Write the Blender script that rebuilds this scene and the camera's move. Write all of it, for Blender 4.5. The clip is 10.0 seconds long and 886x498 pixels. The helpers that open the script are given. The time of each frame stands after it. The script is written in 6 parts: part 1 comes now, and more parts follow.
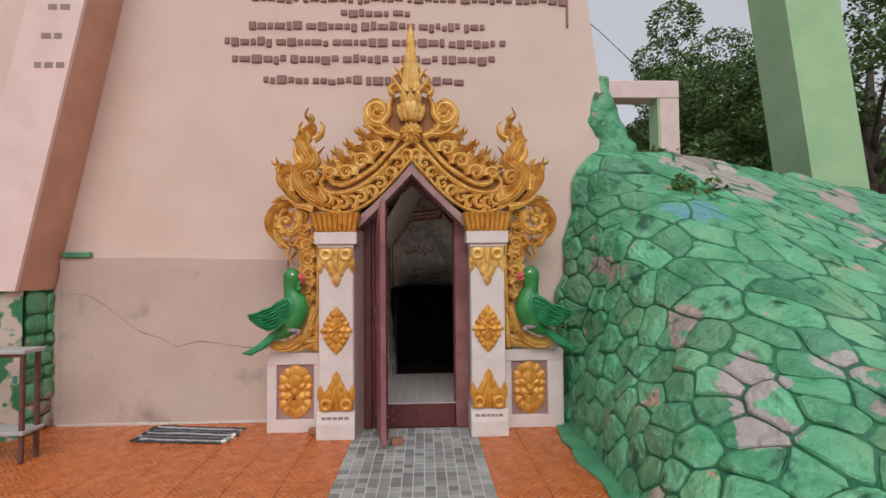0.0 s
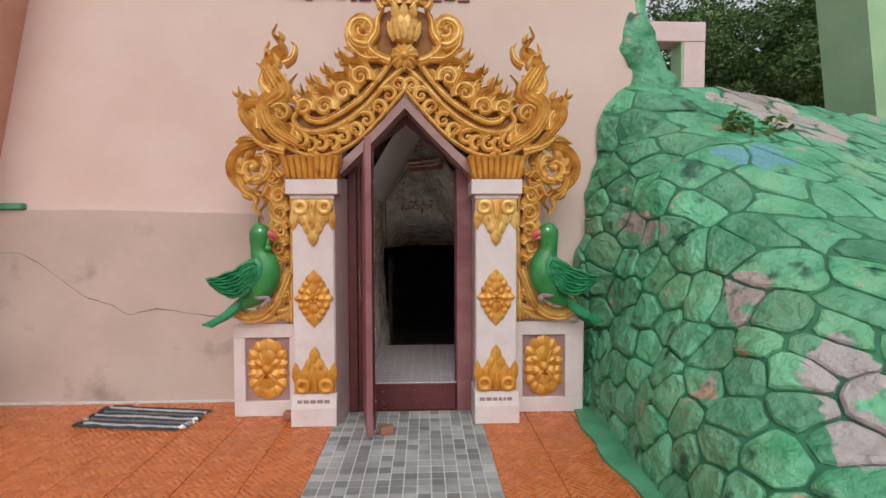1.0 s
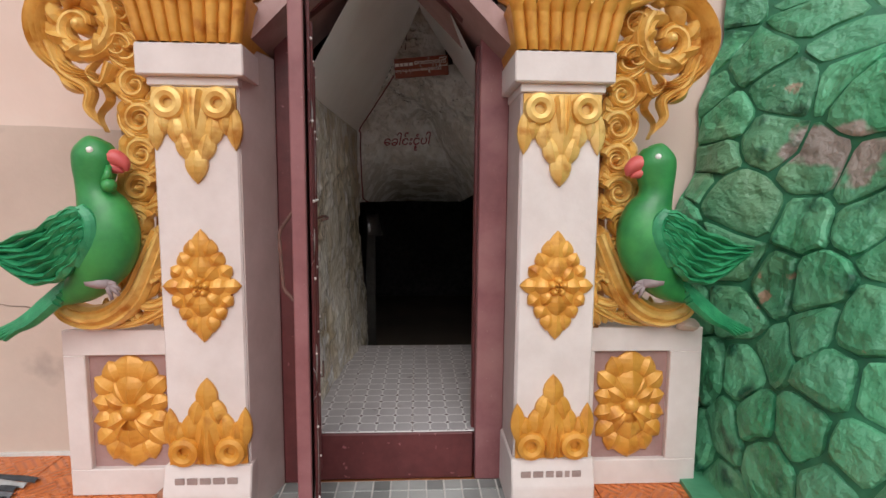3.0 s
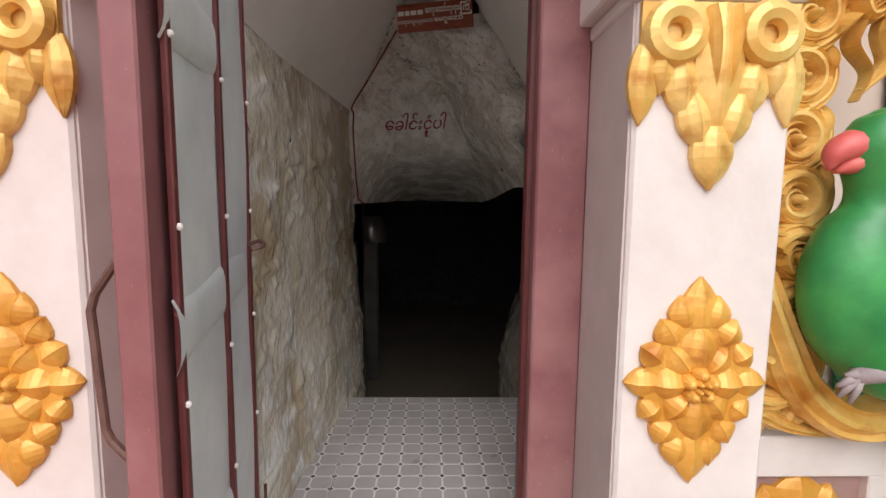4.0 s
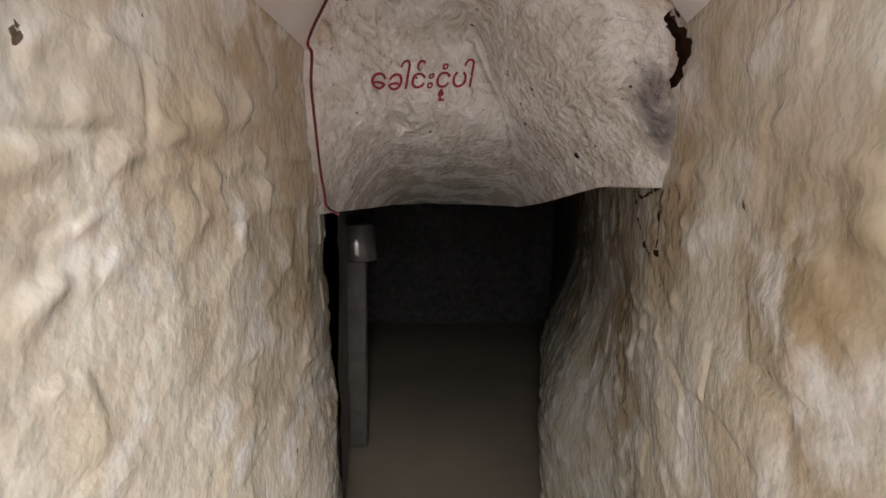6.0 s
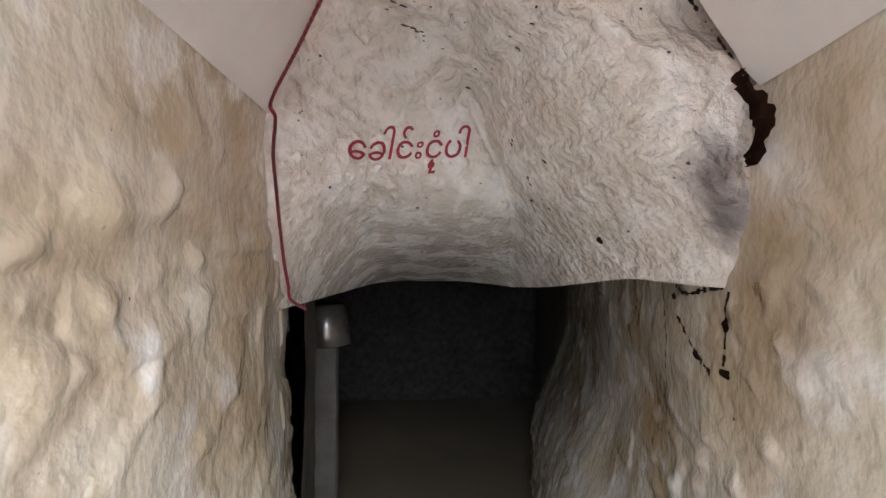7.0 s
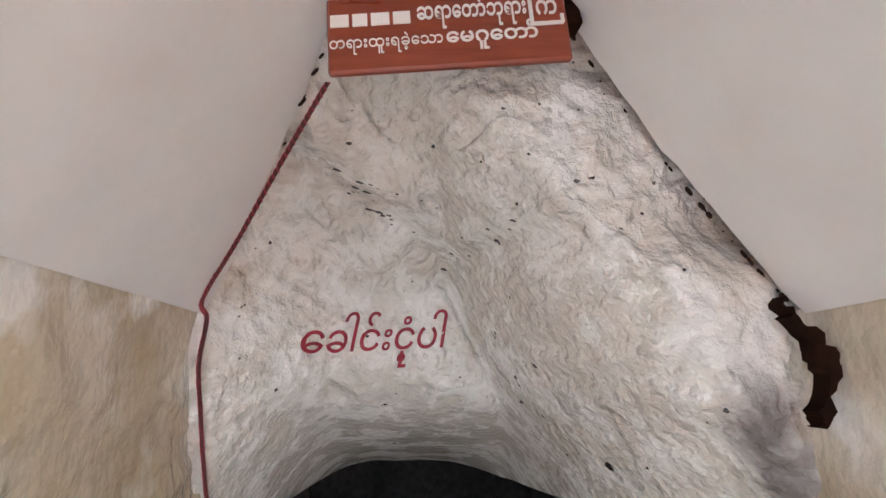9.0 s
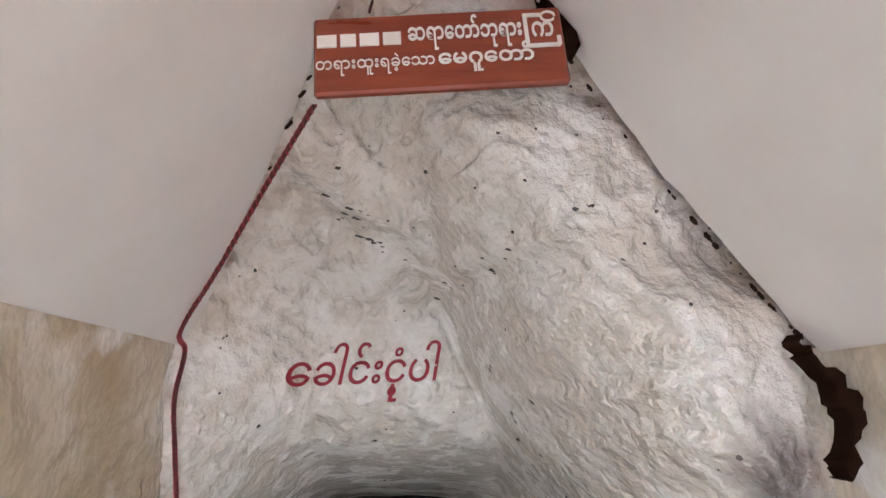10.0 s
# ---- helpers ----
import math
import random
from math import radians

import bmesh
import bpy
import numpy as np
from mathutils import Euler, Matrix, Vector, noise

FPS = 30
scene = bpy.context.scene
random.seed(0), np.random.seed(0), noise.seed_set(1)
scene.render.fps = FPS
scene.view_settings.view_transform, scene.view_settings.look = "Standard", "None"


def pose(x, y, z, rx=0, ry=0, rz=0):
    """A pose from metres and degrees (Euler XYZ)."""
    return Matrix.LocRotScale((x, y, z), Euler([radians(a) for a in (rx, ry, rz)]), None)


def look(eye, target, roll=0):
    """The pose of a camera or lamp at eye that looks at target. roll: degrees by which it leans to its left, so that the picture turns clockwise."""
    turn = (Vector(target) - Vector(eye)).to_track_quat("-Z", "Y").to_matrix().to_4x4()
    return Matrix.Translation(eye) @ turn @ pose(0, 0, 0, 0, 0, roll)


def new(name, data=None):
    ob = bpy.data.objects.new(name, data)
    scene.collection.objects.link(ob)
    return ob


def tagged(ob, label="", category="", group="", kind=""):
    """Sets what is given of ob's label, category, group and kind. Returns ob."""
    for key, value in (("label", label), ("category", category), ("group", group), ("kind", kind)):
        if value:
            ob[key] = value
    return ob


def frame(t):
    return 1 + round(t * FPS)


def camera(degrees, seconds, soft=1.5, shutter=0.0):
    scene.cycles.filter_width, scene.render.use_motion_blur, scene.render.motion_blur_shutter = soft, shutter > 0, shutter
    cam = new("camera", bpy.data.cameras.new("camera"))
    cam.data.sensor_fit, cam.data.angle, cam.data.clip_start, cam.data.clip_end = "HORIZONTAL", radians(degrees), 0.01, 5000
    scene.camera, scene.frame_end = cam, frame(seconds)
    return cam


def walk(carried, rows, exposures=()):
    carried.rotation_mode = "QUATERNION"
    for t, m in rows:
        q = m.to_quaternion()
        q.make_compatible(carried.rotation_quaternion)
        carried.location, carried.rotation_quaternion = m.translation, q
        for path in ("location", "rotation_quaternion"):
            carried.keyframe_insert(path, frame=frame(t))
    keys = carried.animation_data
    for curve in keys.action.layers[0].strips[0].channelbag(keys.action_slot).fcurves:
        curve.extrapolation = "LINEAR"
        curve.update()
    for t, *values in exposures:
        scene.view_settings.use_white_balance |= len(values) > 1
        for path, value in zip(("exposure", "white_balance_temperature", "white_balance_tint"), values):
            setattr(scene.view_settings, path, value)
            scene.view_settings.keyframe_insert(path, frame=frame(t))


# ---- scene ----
cam = camera(83.0, 10.0)
PATH = [
    (0, (0.115, 0.626, 1.655), (0.193, 2.623, 1.735), -0.6),
    (0.5, (0.126, 1.041, 1.623), (0.208, 3.039, 1.618), -0.5),
    (1, (0.16, 1.501, 1.612), (0.233, 3.498, 1.539), -0.2),
    (1.5, (0.128, 1.947, 1.582), (0.195, 3.942, 1.456), 0.3),
    (2, (0.132, 2.454, 1.468), (0.197, 4.447, 1.31), 0.7),
    (2.2, (0.133, 2.654, 1.449), (0.204, 4.645, 1.28), 0.7),
    (3.3, (0.151, 3.846, 1.439), (0.257, 5.832, 1.225), 0.4),
    (3.5, (0.14, 4.064, 1.441), (0.233, 6.05, 1.226), 0.4),
    (4, (0.155, 4.565, 1.477), (0.209, 6.552, 1.249), 0.6),
    (4.5, (0.174, 4.956, 1.504), (0.198, 6.936, 1.224), -0.2),
    (5, (0.094, 5.3, 1.477), (0.118, 7.275, 1.162), -0.8),
    (5.2, (0.089, 5.445, 1.492), (0.112, 7.418, 1.17), -0.1),
    (6.3, (0.055, 6.123, 1.514), (0.151, 8.112, 1.326), 0.6),
    (6.5, (0.035, 6.214, 1.542), (0.168, 8.205, 1.401), 0.5),
    (7, (0.019, 6.339, 1.6), (0.196, 8.331, 1.587), 0.3),
    (7.5, (0.034, 6.445, 1.651), (0.225, 8.432, 1.778), 0.1),
    (8, (0.062, 6.523, 1.732), (0.264, 8.494, 2.006), -0.2),
    (8.5, (0.076, 6.551, 1.799), (0.284, 8.501, 2.19), -0.2),
    (9, (0.089, 6.564, 1.834), (0.299, 8.495, 2.31), 0.0),
    (9.5, (0.099, 6.588, 1.852), (0.309, 8.503, 2.389), 0.2),
    (10, (0.103, 6.609, 1.857), (0.323, 8.513, 2.426), 0.2),
]
EXPOSURES = [(0.0, -0.33, 6300, 13), (1.0, -0.20, 6250, 13), (2.2, 0.0, 6200, 11), (3.3, 0.08, 6250, 10), (4.0, 0.50, 6200, 10), (4.5, 0.96, 6200, 10), (5.2, 2.05, 6300, 10),
             (6.3, 2.15, 6150, 10), (7.0, 2.68, 5800, 8), (8.0, 2.95, 5650, 7), (10.0, 2.98, 5500, 6)]
walk(cam, [(t, look(eye, target, roll)) for t, eye, target, roll in PATH], EXPOSURES)

# ---- world and light: a bright overcast day ----
SUN_ELEVATION, SUN_ROTATION = radians(44), radians(180)
world = bpy.data.worlds.new("overcast_sky")
scene.world = world
world.use_nodes = True
wn = world.node_tree
sky = wn.nodes.new("ShaderNodeTexSky")
sky.sky_type, sky.sun_disc = "NISHITA", False
sky.sun_elevation, sky.sun_rotation = SUN_ELEVATION, SUN_ROTATION
sky.air_density, sky.dust_density, sky.ozone_density = 1.0, 6.0, 0.6
grey = wn.nodes.new("ShaderNodeHueSaturation")
grey.inputs["Saturation"].default_value = 0.25
wn.links.new(sky.outputs[0], grey.inputs["Color"])
clouds = wn.nodes.new("ShaderNodeTexNoise")
clouds.inputs["Scale"].default_value, clouds.inputs["Detail"].default_value = 2.2, 5.0
shade = wn.nodes.new("ShaderNodeMix")
shade.data_type = "RGBA"
shade.inputs["A"].default_value, shade.inputs["B"].default_value = (4.6, 4.8, 5.2, 1), (6.8, 6.9, 7.0, 1)
wn.links.new(clouds.outputs["Fac"], shade.inputs["Factor"])
cover = wn.nodes.new("ShaderNodeMix")
cover.data_type = "RGBA"
cover.inputs["Factor"].default_value = 0.6
wn.links.new(grey.outputs[0], cover.inputs["A"])
wn.links.new(shade.outputs["Result"], cover.inputs["B"])
wn.links.new(cover.outputs["Result"], wn.nodes["Background"].inputs["Color"])
wn.nodes["Background"].inputs["Strength"].default_value = 0.15

sun_data = bpy.data.lights.new("sun", "SUN")
sun_data.energy, sun_data.angle, sun_data.color = 1.0, radians(50), (1.0, 0.95, 0.88)
sun = new("sun", sun_data)
sun.matrix_basis = look((0, -10, 15.5), (0, 6, 0))


# ---- materials ----
def material(name, colors, scale=6.0, rough=0.6, metal=0.0, bump=0.0, bump_scale=None, detail=6.0, low=0.35, high=0.65,
             random_value=0.0, spots=None, spec=0.5, stretch=None, island=False, bump_detail=6.0):
    """A noise-mixed surface: two base colours over a broad and a fine noise, optional stains of a third colour, and relief."""
    m = bpy.data.materials.new(name)
    m.use_nodes = True
    nt = m.node_tree
    n, ln = nt.nodes, nt.links
    b = n["Principled BSDF"]
    geo = n.new("ShaderNodeNewGeometry")
    co = geo.outputs["Position"]
    if stretch:
        mp = n.new("ShaderNodeMapping")
        mp.inputs["Scale"].default_value = stretch
        ln.new(co, mp.inputs["Vector"])
        co = mp.outputs[0]
    big = n.new("ShaderNodeTexNoise")
    big.inputs["Scale"].default_value, big.inputs["Detail"].default_value = scale, detail
    big.inputs["Roughness"].default_value = 0.62
    ln.new(co, big.inputs["Vector"])
    ramp = n.new("ShaderNodeMapRange")
    ramp.inputs["From Min"].default_value, ramp.inputs["From Max"].default_value = low, high
    ln.new(big.outputs["Fac"], ramp.inputs["Value"])
    mix = n.new("ShaderNodeMix")
    mix.data_type = "RGBA"
    mix.inputs["A"].default_value, mix.inputs["B"].default_value = (*colors[0], 1), (*colors[1], 1)
    ln.new(ramp.outputs[0], mix.inputs["Factor"])
    out = mix.outputs["Result"]
    for spot_color, spot_scale, edge_low, edge_high in spots or ():
        sp = n.new("ShaderNodeTexNoise")
        sp.inputs["Scale"].default_value, sp.inputs["Detail"].default_value = spot_scale, 5.0
        ln.new(co, sp.inputs["Vector"])
        sr = n.new("ShaderNodeMapRange")
        sr.inputs["From Min"].default_value, sr.inputs["From Max"].default_value = edge_low, edge_high
        ln.new(sp.outputs["Fac"], sr.inputs["Value"])
        sm = n.new("ShaderNodeMix")
        sm.data_type = "RGBA"
        sm.inputs["B"].default_value = (*spot_color, 1)
        ln.new(sr.outputs[0], sm.inputs["Factor"])
        ln.new(out, sm.inputs["A"])
        out = sm.outputs["Result"]
    if random_value:
        oi = n.new("ShaderNodeObjectInfo")
        src = geo.outputs["Random Per Island"] if island else oi.outputs["Random"]
        rr = n.new("ShaderNodeMapRange")
        rr.inputs["To Min"].default_value, rr.inputs["To Max"].default_value = 1 - random_value, 1 + random_value
        ln.new(src, rr.inputs["Value"])
        hv = n.new("ShaderNodeHueSaturation")
        ln.new(rr.outputs[0], hv.inputs["Value"])
        ln.new(out, hv.inputs["Color"])
        out = hv.outputs["Color"]
    ln.new(out, b.inputs["Base Color"])
    b.inputs["Roughness"].default_value, b.inputs["Metallic"].default_value = rough, metal
    b.inputs["Specular IOR Level"].default_value = spec
    rv = n.new("ShaderNodeMapRange")
    rv.inputs["To Min"].default_value, rv.inputs["To Max"].default_value = max(rough - 0.1, 0.03), min(rough + 0.12, 1)
    ln.new(big.outputs["Fac"], rv.inputs["Value"])
    ln.new(rv.outputs[0], b.inputs["Roughness"])
    if bump:
        fine = n.new("ShaderNodeTexNoise")
        fine.inputs["Scale"].default_value, fine.inputs["Detail"].default_value = bump_scale or scale * 6, bump_detail
        ln.new(co, fine.inputs["Vector"])
        bp = n.new("ShaderNodeBump")
        bp.inputs["Strength"].default_value, bp.inputs["Distance"].default_value = 1.0, bump
        ln.new(fine.outputs["Fac"], bp.inputs["Height"])
        ln.new(bp.outputs[0], b.inputs["Normal"])
    return m


def bare_patches(m, patches, soft=0.05):
    """Ragged patches of another colour at given places, where the paint has gone or another was daubed on."""
    nt = m.node_tree
    n, ln = nt.nodes, nt.links
    b = n["Principled BSDF"]
    out = b.inputs["Base Color"].links[0].from_socket
    geo = n.new("ShaderNodeNewGeometry")
    ragged = n.new("ShaderNodeTexNoise")
    ragged.inputs["Scale"].default_value, ragged.inputs["Detail"].default_value = 5.0, 5.0
    ln.new(geo.outputs["Position"], ragged.inputs["Vector"])
    for centre, radius, color in patches:
        dist = n.new("ShaderNodeVectorMath")
        dist.operation = "DISTANCE"
        ln.new(geo.outputs["Position"], dist.inputs[0])
        dist.inputs[1].default_value = centre
        add = n.new("ShaderNodeMath")
        add.operation = "MULTIPLY_ADD"
        ln.new(ragged.outputs["Fac"], add.inputs[0])
        add.inputs[1].default_value = radius * 2.6
        ln.new(dist.outputs["Value"], add.inputs[2])
        edge = n.new("ShaderNodeMapRange")
        edge.inputs["From Min"].default_value, edge.inputs["From Max"].default_value = radius * (2.2 + soft), radius * (2.2 - soft)
        ln.new(add.outputs[0], edge.inputs["Value"])
        mx = n.new("ShaderNodeMix")
        mx.data_type = "RGBA"
        mx.inputs["B"].default_value = (*color, 1)
        ln.new(edge.outputs[0], mx.inputs["Factor"])
        ln.new(out, mx.inputs["A"])
        out = mx.outputs["Result"]
    ln.new(out, b.inputs["Base Color"])
    return m


def tile_relief(m):
    """Raised ribs in a basket weave laid cornerwise, as pressed into the floor tiles."""
    nt = m.node_tree
    n, ln = nt.nodes, nt.links
    geo = n.new("ShaderNodeNewGeometry")
    mp = n.new("ShaderNodeMapping")
    mp.inputs["Rotation"].default_value = (0, 0, radians(45))
    ln.new(geo.outputs["Position"], mp.inputs["Vector"])
    ck = n.new("ShaderNodeTexChecker")
    ck.inputs["Scale"].default_value = 8.84
    ln.new(mp.outputs[0], ck.inputs["Vector"])
    waves = []
    for axis in ("X", "Y"):
        w = n.new("ShaderNodeTexWave")
        w.bands_direction = axis
        w.inputs["Scale"].default_value = 8.4
        ln.new(mp.outputs[0], w.inputs["Vector"])
        waves.append(w)
    mx = n.new("ShaderNodeMix")
    ln.new(ck.outputs["Fac"], mx.inputs[0])
    ln.new(waves[0].outputs["Fac"], mx.inputs[2])
    ln.new(waves[1].outputs["Fac"], mx.inputs[3])
    bp = n.new("ShaderNodeBump")
    bp.inputs["Distance"].default_value = 0.006
    ln.new(mx.outputs[0], bp.inputs["Height"])
    ln.new(bp.outputs[0], n["Principled BSDF"].inputs["Normal"])
    return m


M = {}
M["wall"] = material("cream_pink_wall_paint", ((0.66, 0.50, 0.42), (0.72, 0.57, 0.49)), 0.9, 0.8, bump=0.002, bump_scale=14)
M["dado"] = material("bare_grey_render", ((0.50, 0.39, 0.32), (0.60, 0.475, 0.395)), 1.1, 0.85, bump=0.002, bump_scale=20,
                     spots=(((0.33, 0.26, 0.22), 2.3, 0.6, 0.75),))
M["white"] = material("white_paint", ((0.65, 0.565, 0.53), (0.73, 0.65, 0.615)), 5, 0.55, bump=0.001, bump_scale=40,
                      spots=(((0.55, 0.45, 0.38), 7, 0.72, 0.85),))
M["mauve"] = material("mauve_paint", ((0.30, 0.17, 0.155), (0.38, 0.235, 0.215)), 8, 0.6, bump=0.001)
# darker, pinker copy of the pillar white: the reveals' shade put into colour
M["cheek"] = material("white_paint_shade_copy", ((0.50, 0.40, 0.37), (0.58, 0.47, 0.44)), 6, 0.6, bump=0.001)
M["gold"] = material("gold_paint", ((0.66, 0.36, 0.075), (0.85, 0.58, 0.19)), 7, 0.32, 0.2, bump=0.0015, bump_scale=50,
                     spots=(((0.48, 0.18, 0.02), 11, 0.55, 0.72), ((0.90, 0.68, 0.30), 5, 0.62, 0.76)))
M["gold_deep"] = material("orange_gold_paint", ((0.58, 0.25, 0.03), (0.74, 0.38, 0.07)), 7, 0.34, 0.15, bump=0.0015, bump_scale=50,
                     spots=(((0.44, 0.15, 0.015), 11, 0.55, 0.72),))
# gold darkened to hold the shade of the carving's recesses
M["gold_back"] = material("recess_shade_gold", ((0.20, 0.07, 0.012), (0.32, 0.14, 0.025)), 9, 0.6, 0.1, bump=0.001)
M["maroon"] = material("maroon_paint", ((0.085, 0.016, 0.016), (0.13, 0.028, 0.028)), 9, 0.42, bump=0.0008,
                       spots=(((0.30, 0.12, 0.12), 30, 0.68, 0.73),))
M["pink"] = material("faded_pink_red_paint", ((0.20, 0.068, 0.071), (0.28, 0.112, 0.115)), 5, 0.5, bump=0.001,
                     spots=(((0.32, 0.15, 0.14), 2.5, 0.52, 0.75), ((0.42, 0.27, 0.25), 110, 0.70, 0.74)))
M["tin"] = material("dull_galvanised_sheet", ((0.64, 0.65, 0.66), (0.78, 0.79, 0.79)), 5, 0.36, 0.12, bump=0.006, bump_scale=4)
M["iron"] = material("rusty_dark_iron", ((0.10, 0.05, 0.04), (0.18, 0.09, 0.07)), 20, 0.6, 0.3, bump=0.001)
M["orange"] = tile_relief(material("glazed_orange_floor_tile", ((0.52, 0.13, 0.03), (0.62, 0.18, 0.05)), 7, 0.26, random_value=0.06))
M["grout"] = material("pale_grout", ((0.55, 0.53, 0.50), (0.68, 0.66, 0.62)), 12, 0.85, bump=0.001)
M["orange_grout"] = material("orange_stained_grout", ((0.45, 0.145, 0.05), (0.54, 0.20, 0.08)), 12, 0.8)
M["mosaic"] = material("grey_mosaic_tile", ((0.24, 0.245, 0.235), (0.36, 0.365, 0.35)), 2.4, 0.5, bump=0.0006, random_value=0.36)
M["plaster"] = bare_patches(material("limewashed_cave_plaster", ((0.66, 0.58, 0.44), (0.81, 0.765, 0.67)), 3.6, 0.16, bump=0.006, bump_scale=32, bump_detail=3, spec=0.8,
                        spots=(((0.44, 0.33, 0.19), 1.9, 0.46, 0.72), ((0.86, 0.83, 0.78), 6, 0.52, 0.63), ((0.10, 0.07, 0.05), 20, 0.73, 0.75))),
                            (((-0.37, 7.65, 1.55), 0.22, (0.47, 0.36, 0.22)), ((-0.37, 7.35, 1.78), 0.16, (0.58, 0.48, 0.34)), ((-0.37, 7.6, 1.15), 0.18, (0.54, 0.44, 0.29)), ((-0.39, 6.95, 1.62), 0.10, (0.60, 0.50, 0.36)),
                             ((0.74, 7.25, 1.55), 0.16, (0.44, 0.33, 0.20)), ((0.72, 7.05, 1.80), 0.14, (0.52, 0.42, 0.28))), 0.7)
M["vault"] = material("smooth_white_vault_plaster", ((0.74, 0.71, 0.69), (0.82, 0.80, 0.78)), 2.4, 0.36, bump=0.008, bump_scale=7, bump_detail=3)
M["rock_white"] = bare_patches(material("whitewashed_rock", ((0.69, 0.63, 0.55), (0.85, 0.82, 0.78)), 7, 0.26, bump=0.026, bump_scale=30, bump_detail=5,
                                        spots=(((0.44, 0.34, 0.24), 4.2, 0.62, 0.80), ((0.07, 0.05, 0.04), 17, 0.725, 0.74))),
                               (((0.672, 7.32, 1.75), 0.085, (0.22, 0.19, 0.18)), ((0.682, 7.32, 1.65), 0.09, (0.18, 0.16, 0.15)), ((0.676, 7.33, 1.56), 0.08, (0.24, 0.205, 0.19))), 0.4)
for wet in ("plaster", "rock_white"):          # limewash polished by hands and damp
    skin = M[wet].node_tree.nodes["Principled BSDF"]
    skin.inputs["Coat Weight"].default_value, skin.inputs["Coat Roughness"].default_value, skin.inputs["Coat IOR"].default_value = 0.6, 0.08, 1.5
    nodes, links = M[wet].node_tree.nodes, M[wet].node_tree.links
    drips, place_, turn_ = nodes.new("ShaderNodeTexNoise"), nodes.new("ShaderNodeNewGeometry"), nodes.new("ShaderNodeMapping")
    turn_.inputs["Scale"].default_value = (1, 0.85, 0.7) if wet == "plaster" else (1, 1, 0.8)
    drips.inputs["Scale"].default_value, drips.inputs["Detail"].default_value = 34.0, 2.5
    lumps = nodes.new("ShaderNodeBump")
    lumps.inputs["Distance"].default_value = 0.08 if wet == "plaster" else 0.02
    links.new(place_.outputs["Position"], turn_.inputs["Vector"])
    links.new(turn_.outputs[0], drips.inputs["Vector"])
    links.new(drips.outputs["Fac"], lumps.inputs["Height"])
    links.new(lumps.outputs[0], skin.inputs["Coat Normal"])
M["cap"] = material("dull_tin", ((0.16, 0.15, 0.145), (0.26, 0.24, 0.23)), 9, 0.22, 0.6)
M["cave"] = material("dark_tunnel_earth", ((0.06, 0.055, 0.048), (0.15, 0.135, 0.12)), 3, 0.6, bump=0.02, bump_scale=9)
# earth taken down to near black: the tunnel's darkness sits in the steps' colour
M["tread"] = material("unlit_black_earth", ((0.006, 0.005, 0.005), (0.014, 0.012, 0.011)), 3, 0.95, spec=0.1, bump=0.01, bump_scale=9)
M["floor_tile"] = material("grey_ceramic_tile", ((0.40, 0.365, 0.365), (0.50, 0.46, 0.46)), 5, 0.3, spots=(((0.30, 0.25, 0.22), 5, 0.62, 0.8),))
M["tile_line"] = material("pale_tile_line", ((0.74, 0.71, 0.69), (0.82, 0.79, 0.77)), 9, 0.35)
M["mosaic_far"] = material("grey_mosaic_tile_far", ((0.24, 0.245, 0.235), (0.36, 0.365, 0.35)), 2.4, 0.5, random_value=0.36, island=True)
M["tile_joint"] = material("tile_joint", ((0.42, 0.37, 0.33), (0.52, 0.46, 0.42)), 9, 0.8)
M["tile_dot"] = material("dark_red_tile_inset", ((0.06, 0.02, 0.025), (0.10, 0.03, 0.035)), 9, 0.3)
M["green"] = bare_patches(material("green_rock_paint", ((0.045, 0.26, 0.115), (0.14, 0.42, 0.235)), 3.0, 0.38, bump=0.05, bump_scale=11, random_value=0.26,
                      spots=(((0.19, 0.40, 0.21), 1.4, 0.50, 0.68), ((0.11, 0.33, 0.33), 0.75, 0.69, 0.73), ((0.40, 0.34, 0.30), 1.05, 0.60, 0.615),
                             ((0.42, 0.29, 0.19), 4.2, 0.675, 0.69), ((0.015, 0.10, 0.05), 5.5, 0.60, 0.70))),
                          (((2.22, 4.15, 0.62), 0.20, (0.40, 0.36, 0.34)), ((2.30, 3.98, 0.92), 0.20, (0.42, 0.38, 0.36)), ((2.30, 3.75, 0.55), 0.22, (0.40, 0.36, 0.34)),
                           ((2.75, 3.75, 1.15), 0.26, (0.42, 0.39, 0.37)), ((3.45, 5.75, 2.50), 0.42, (0.40, 0.36, 0.32)), ((2.72, 5.40, 2.08), 0.24, (0.12, 0.34, 0.36)),
                           ((2.55, 5.20, 1.75), 0.16, (0.12, 0.32, 0.36)), ((2.05, 5.05, 1.62), 0.10, (0.44, 0.30, 0.22)), ((1.86, 5.85, 1.98), 0.09, (0.42, 0.30, 0.22))))
M["green_joint"] = material("dark_green_joint_paint", ((0.014, 0.11, 0.052), (0.034, 0.19, 0.09)), 5, 0.6, bump=0.01, bump_scale=12)
M["green_kerb"] = material("green_kerb_paint", ((0.05, 0.24, 0.12), (0.11, 0.36, 0.20)), 4, 0.5, bump=0.004)
M["green_peel"] = material("peeling_green_paint", ((0.02, 0.16, 0.06), (0.05, 0.24, 0.10)), 3, 0.5, bump=0.004,
                           spots=(((0.52, 0.44, 0.36), 3.6, 0.50, 0.54), ((0.05, 0.24, 0.20), 6, 0.62, 0.66)))
M["column_pink"] = material("pale_pink_column_paint", ((0.72, 0.54, 0.50), (0.80, 0.63, 0.58)), 2, 0.6, bump=0.001)
M["column_side"] = material("salmon_column_paint", ((0.55, 0.29, 0.20), (0.64, 0.36, 0.26)), 2, 0.65, bump=0.001)
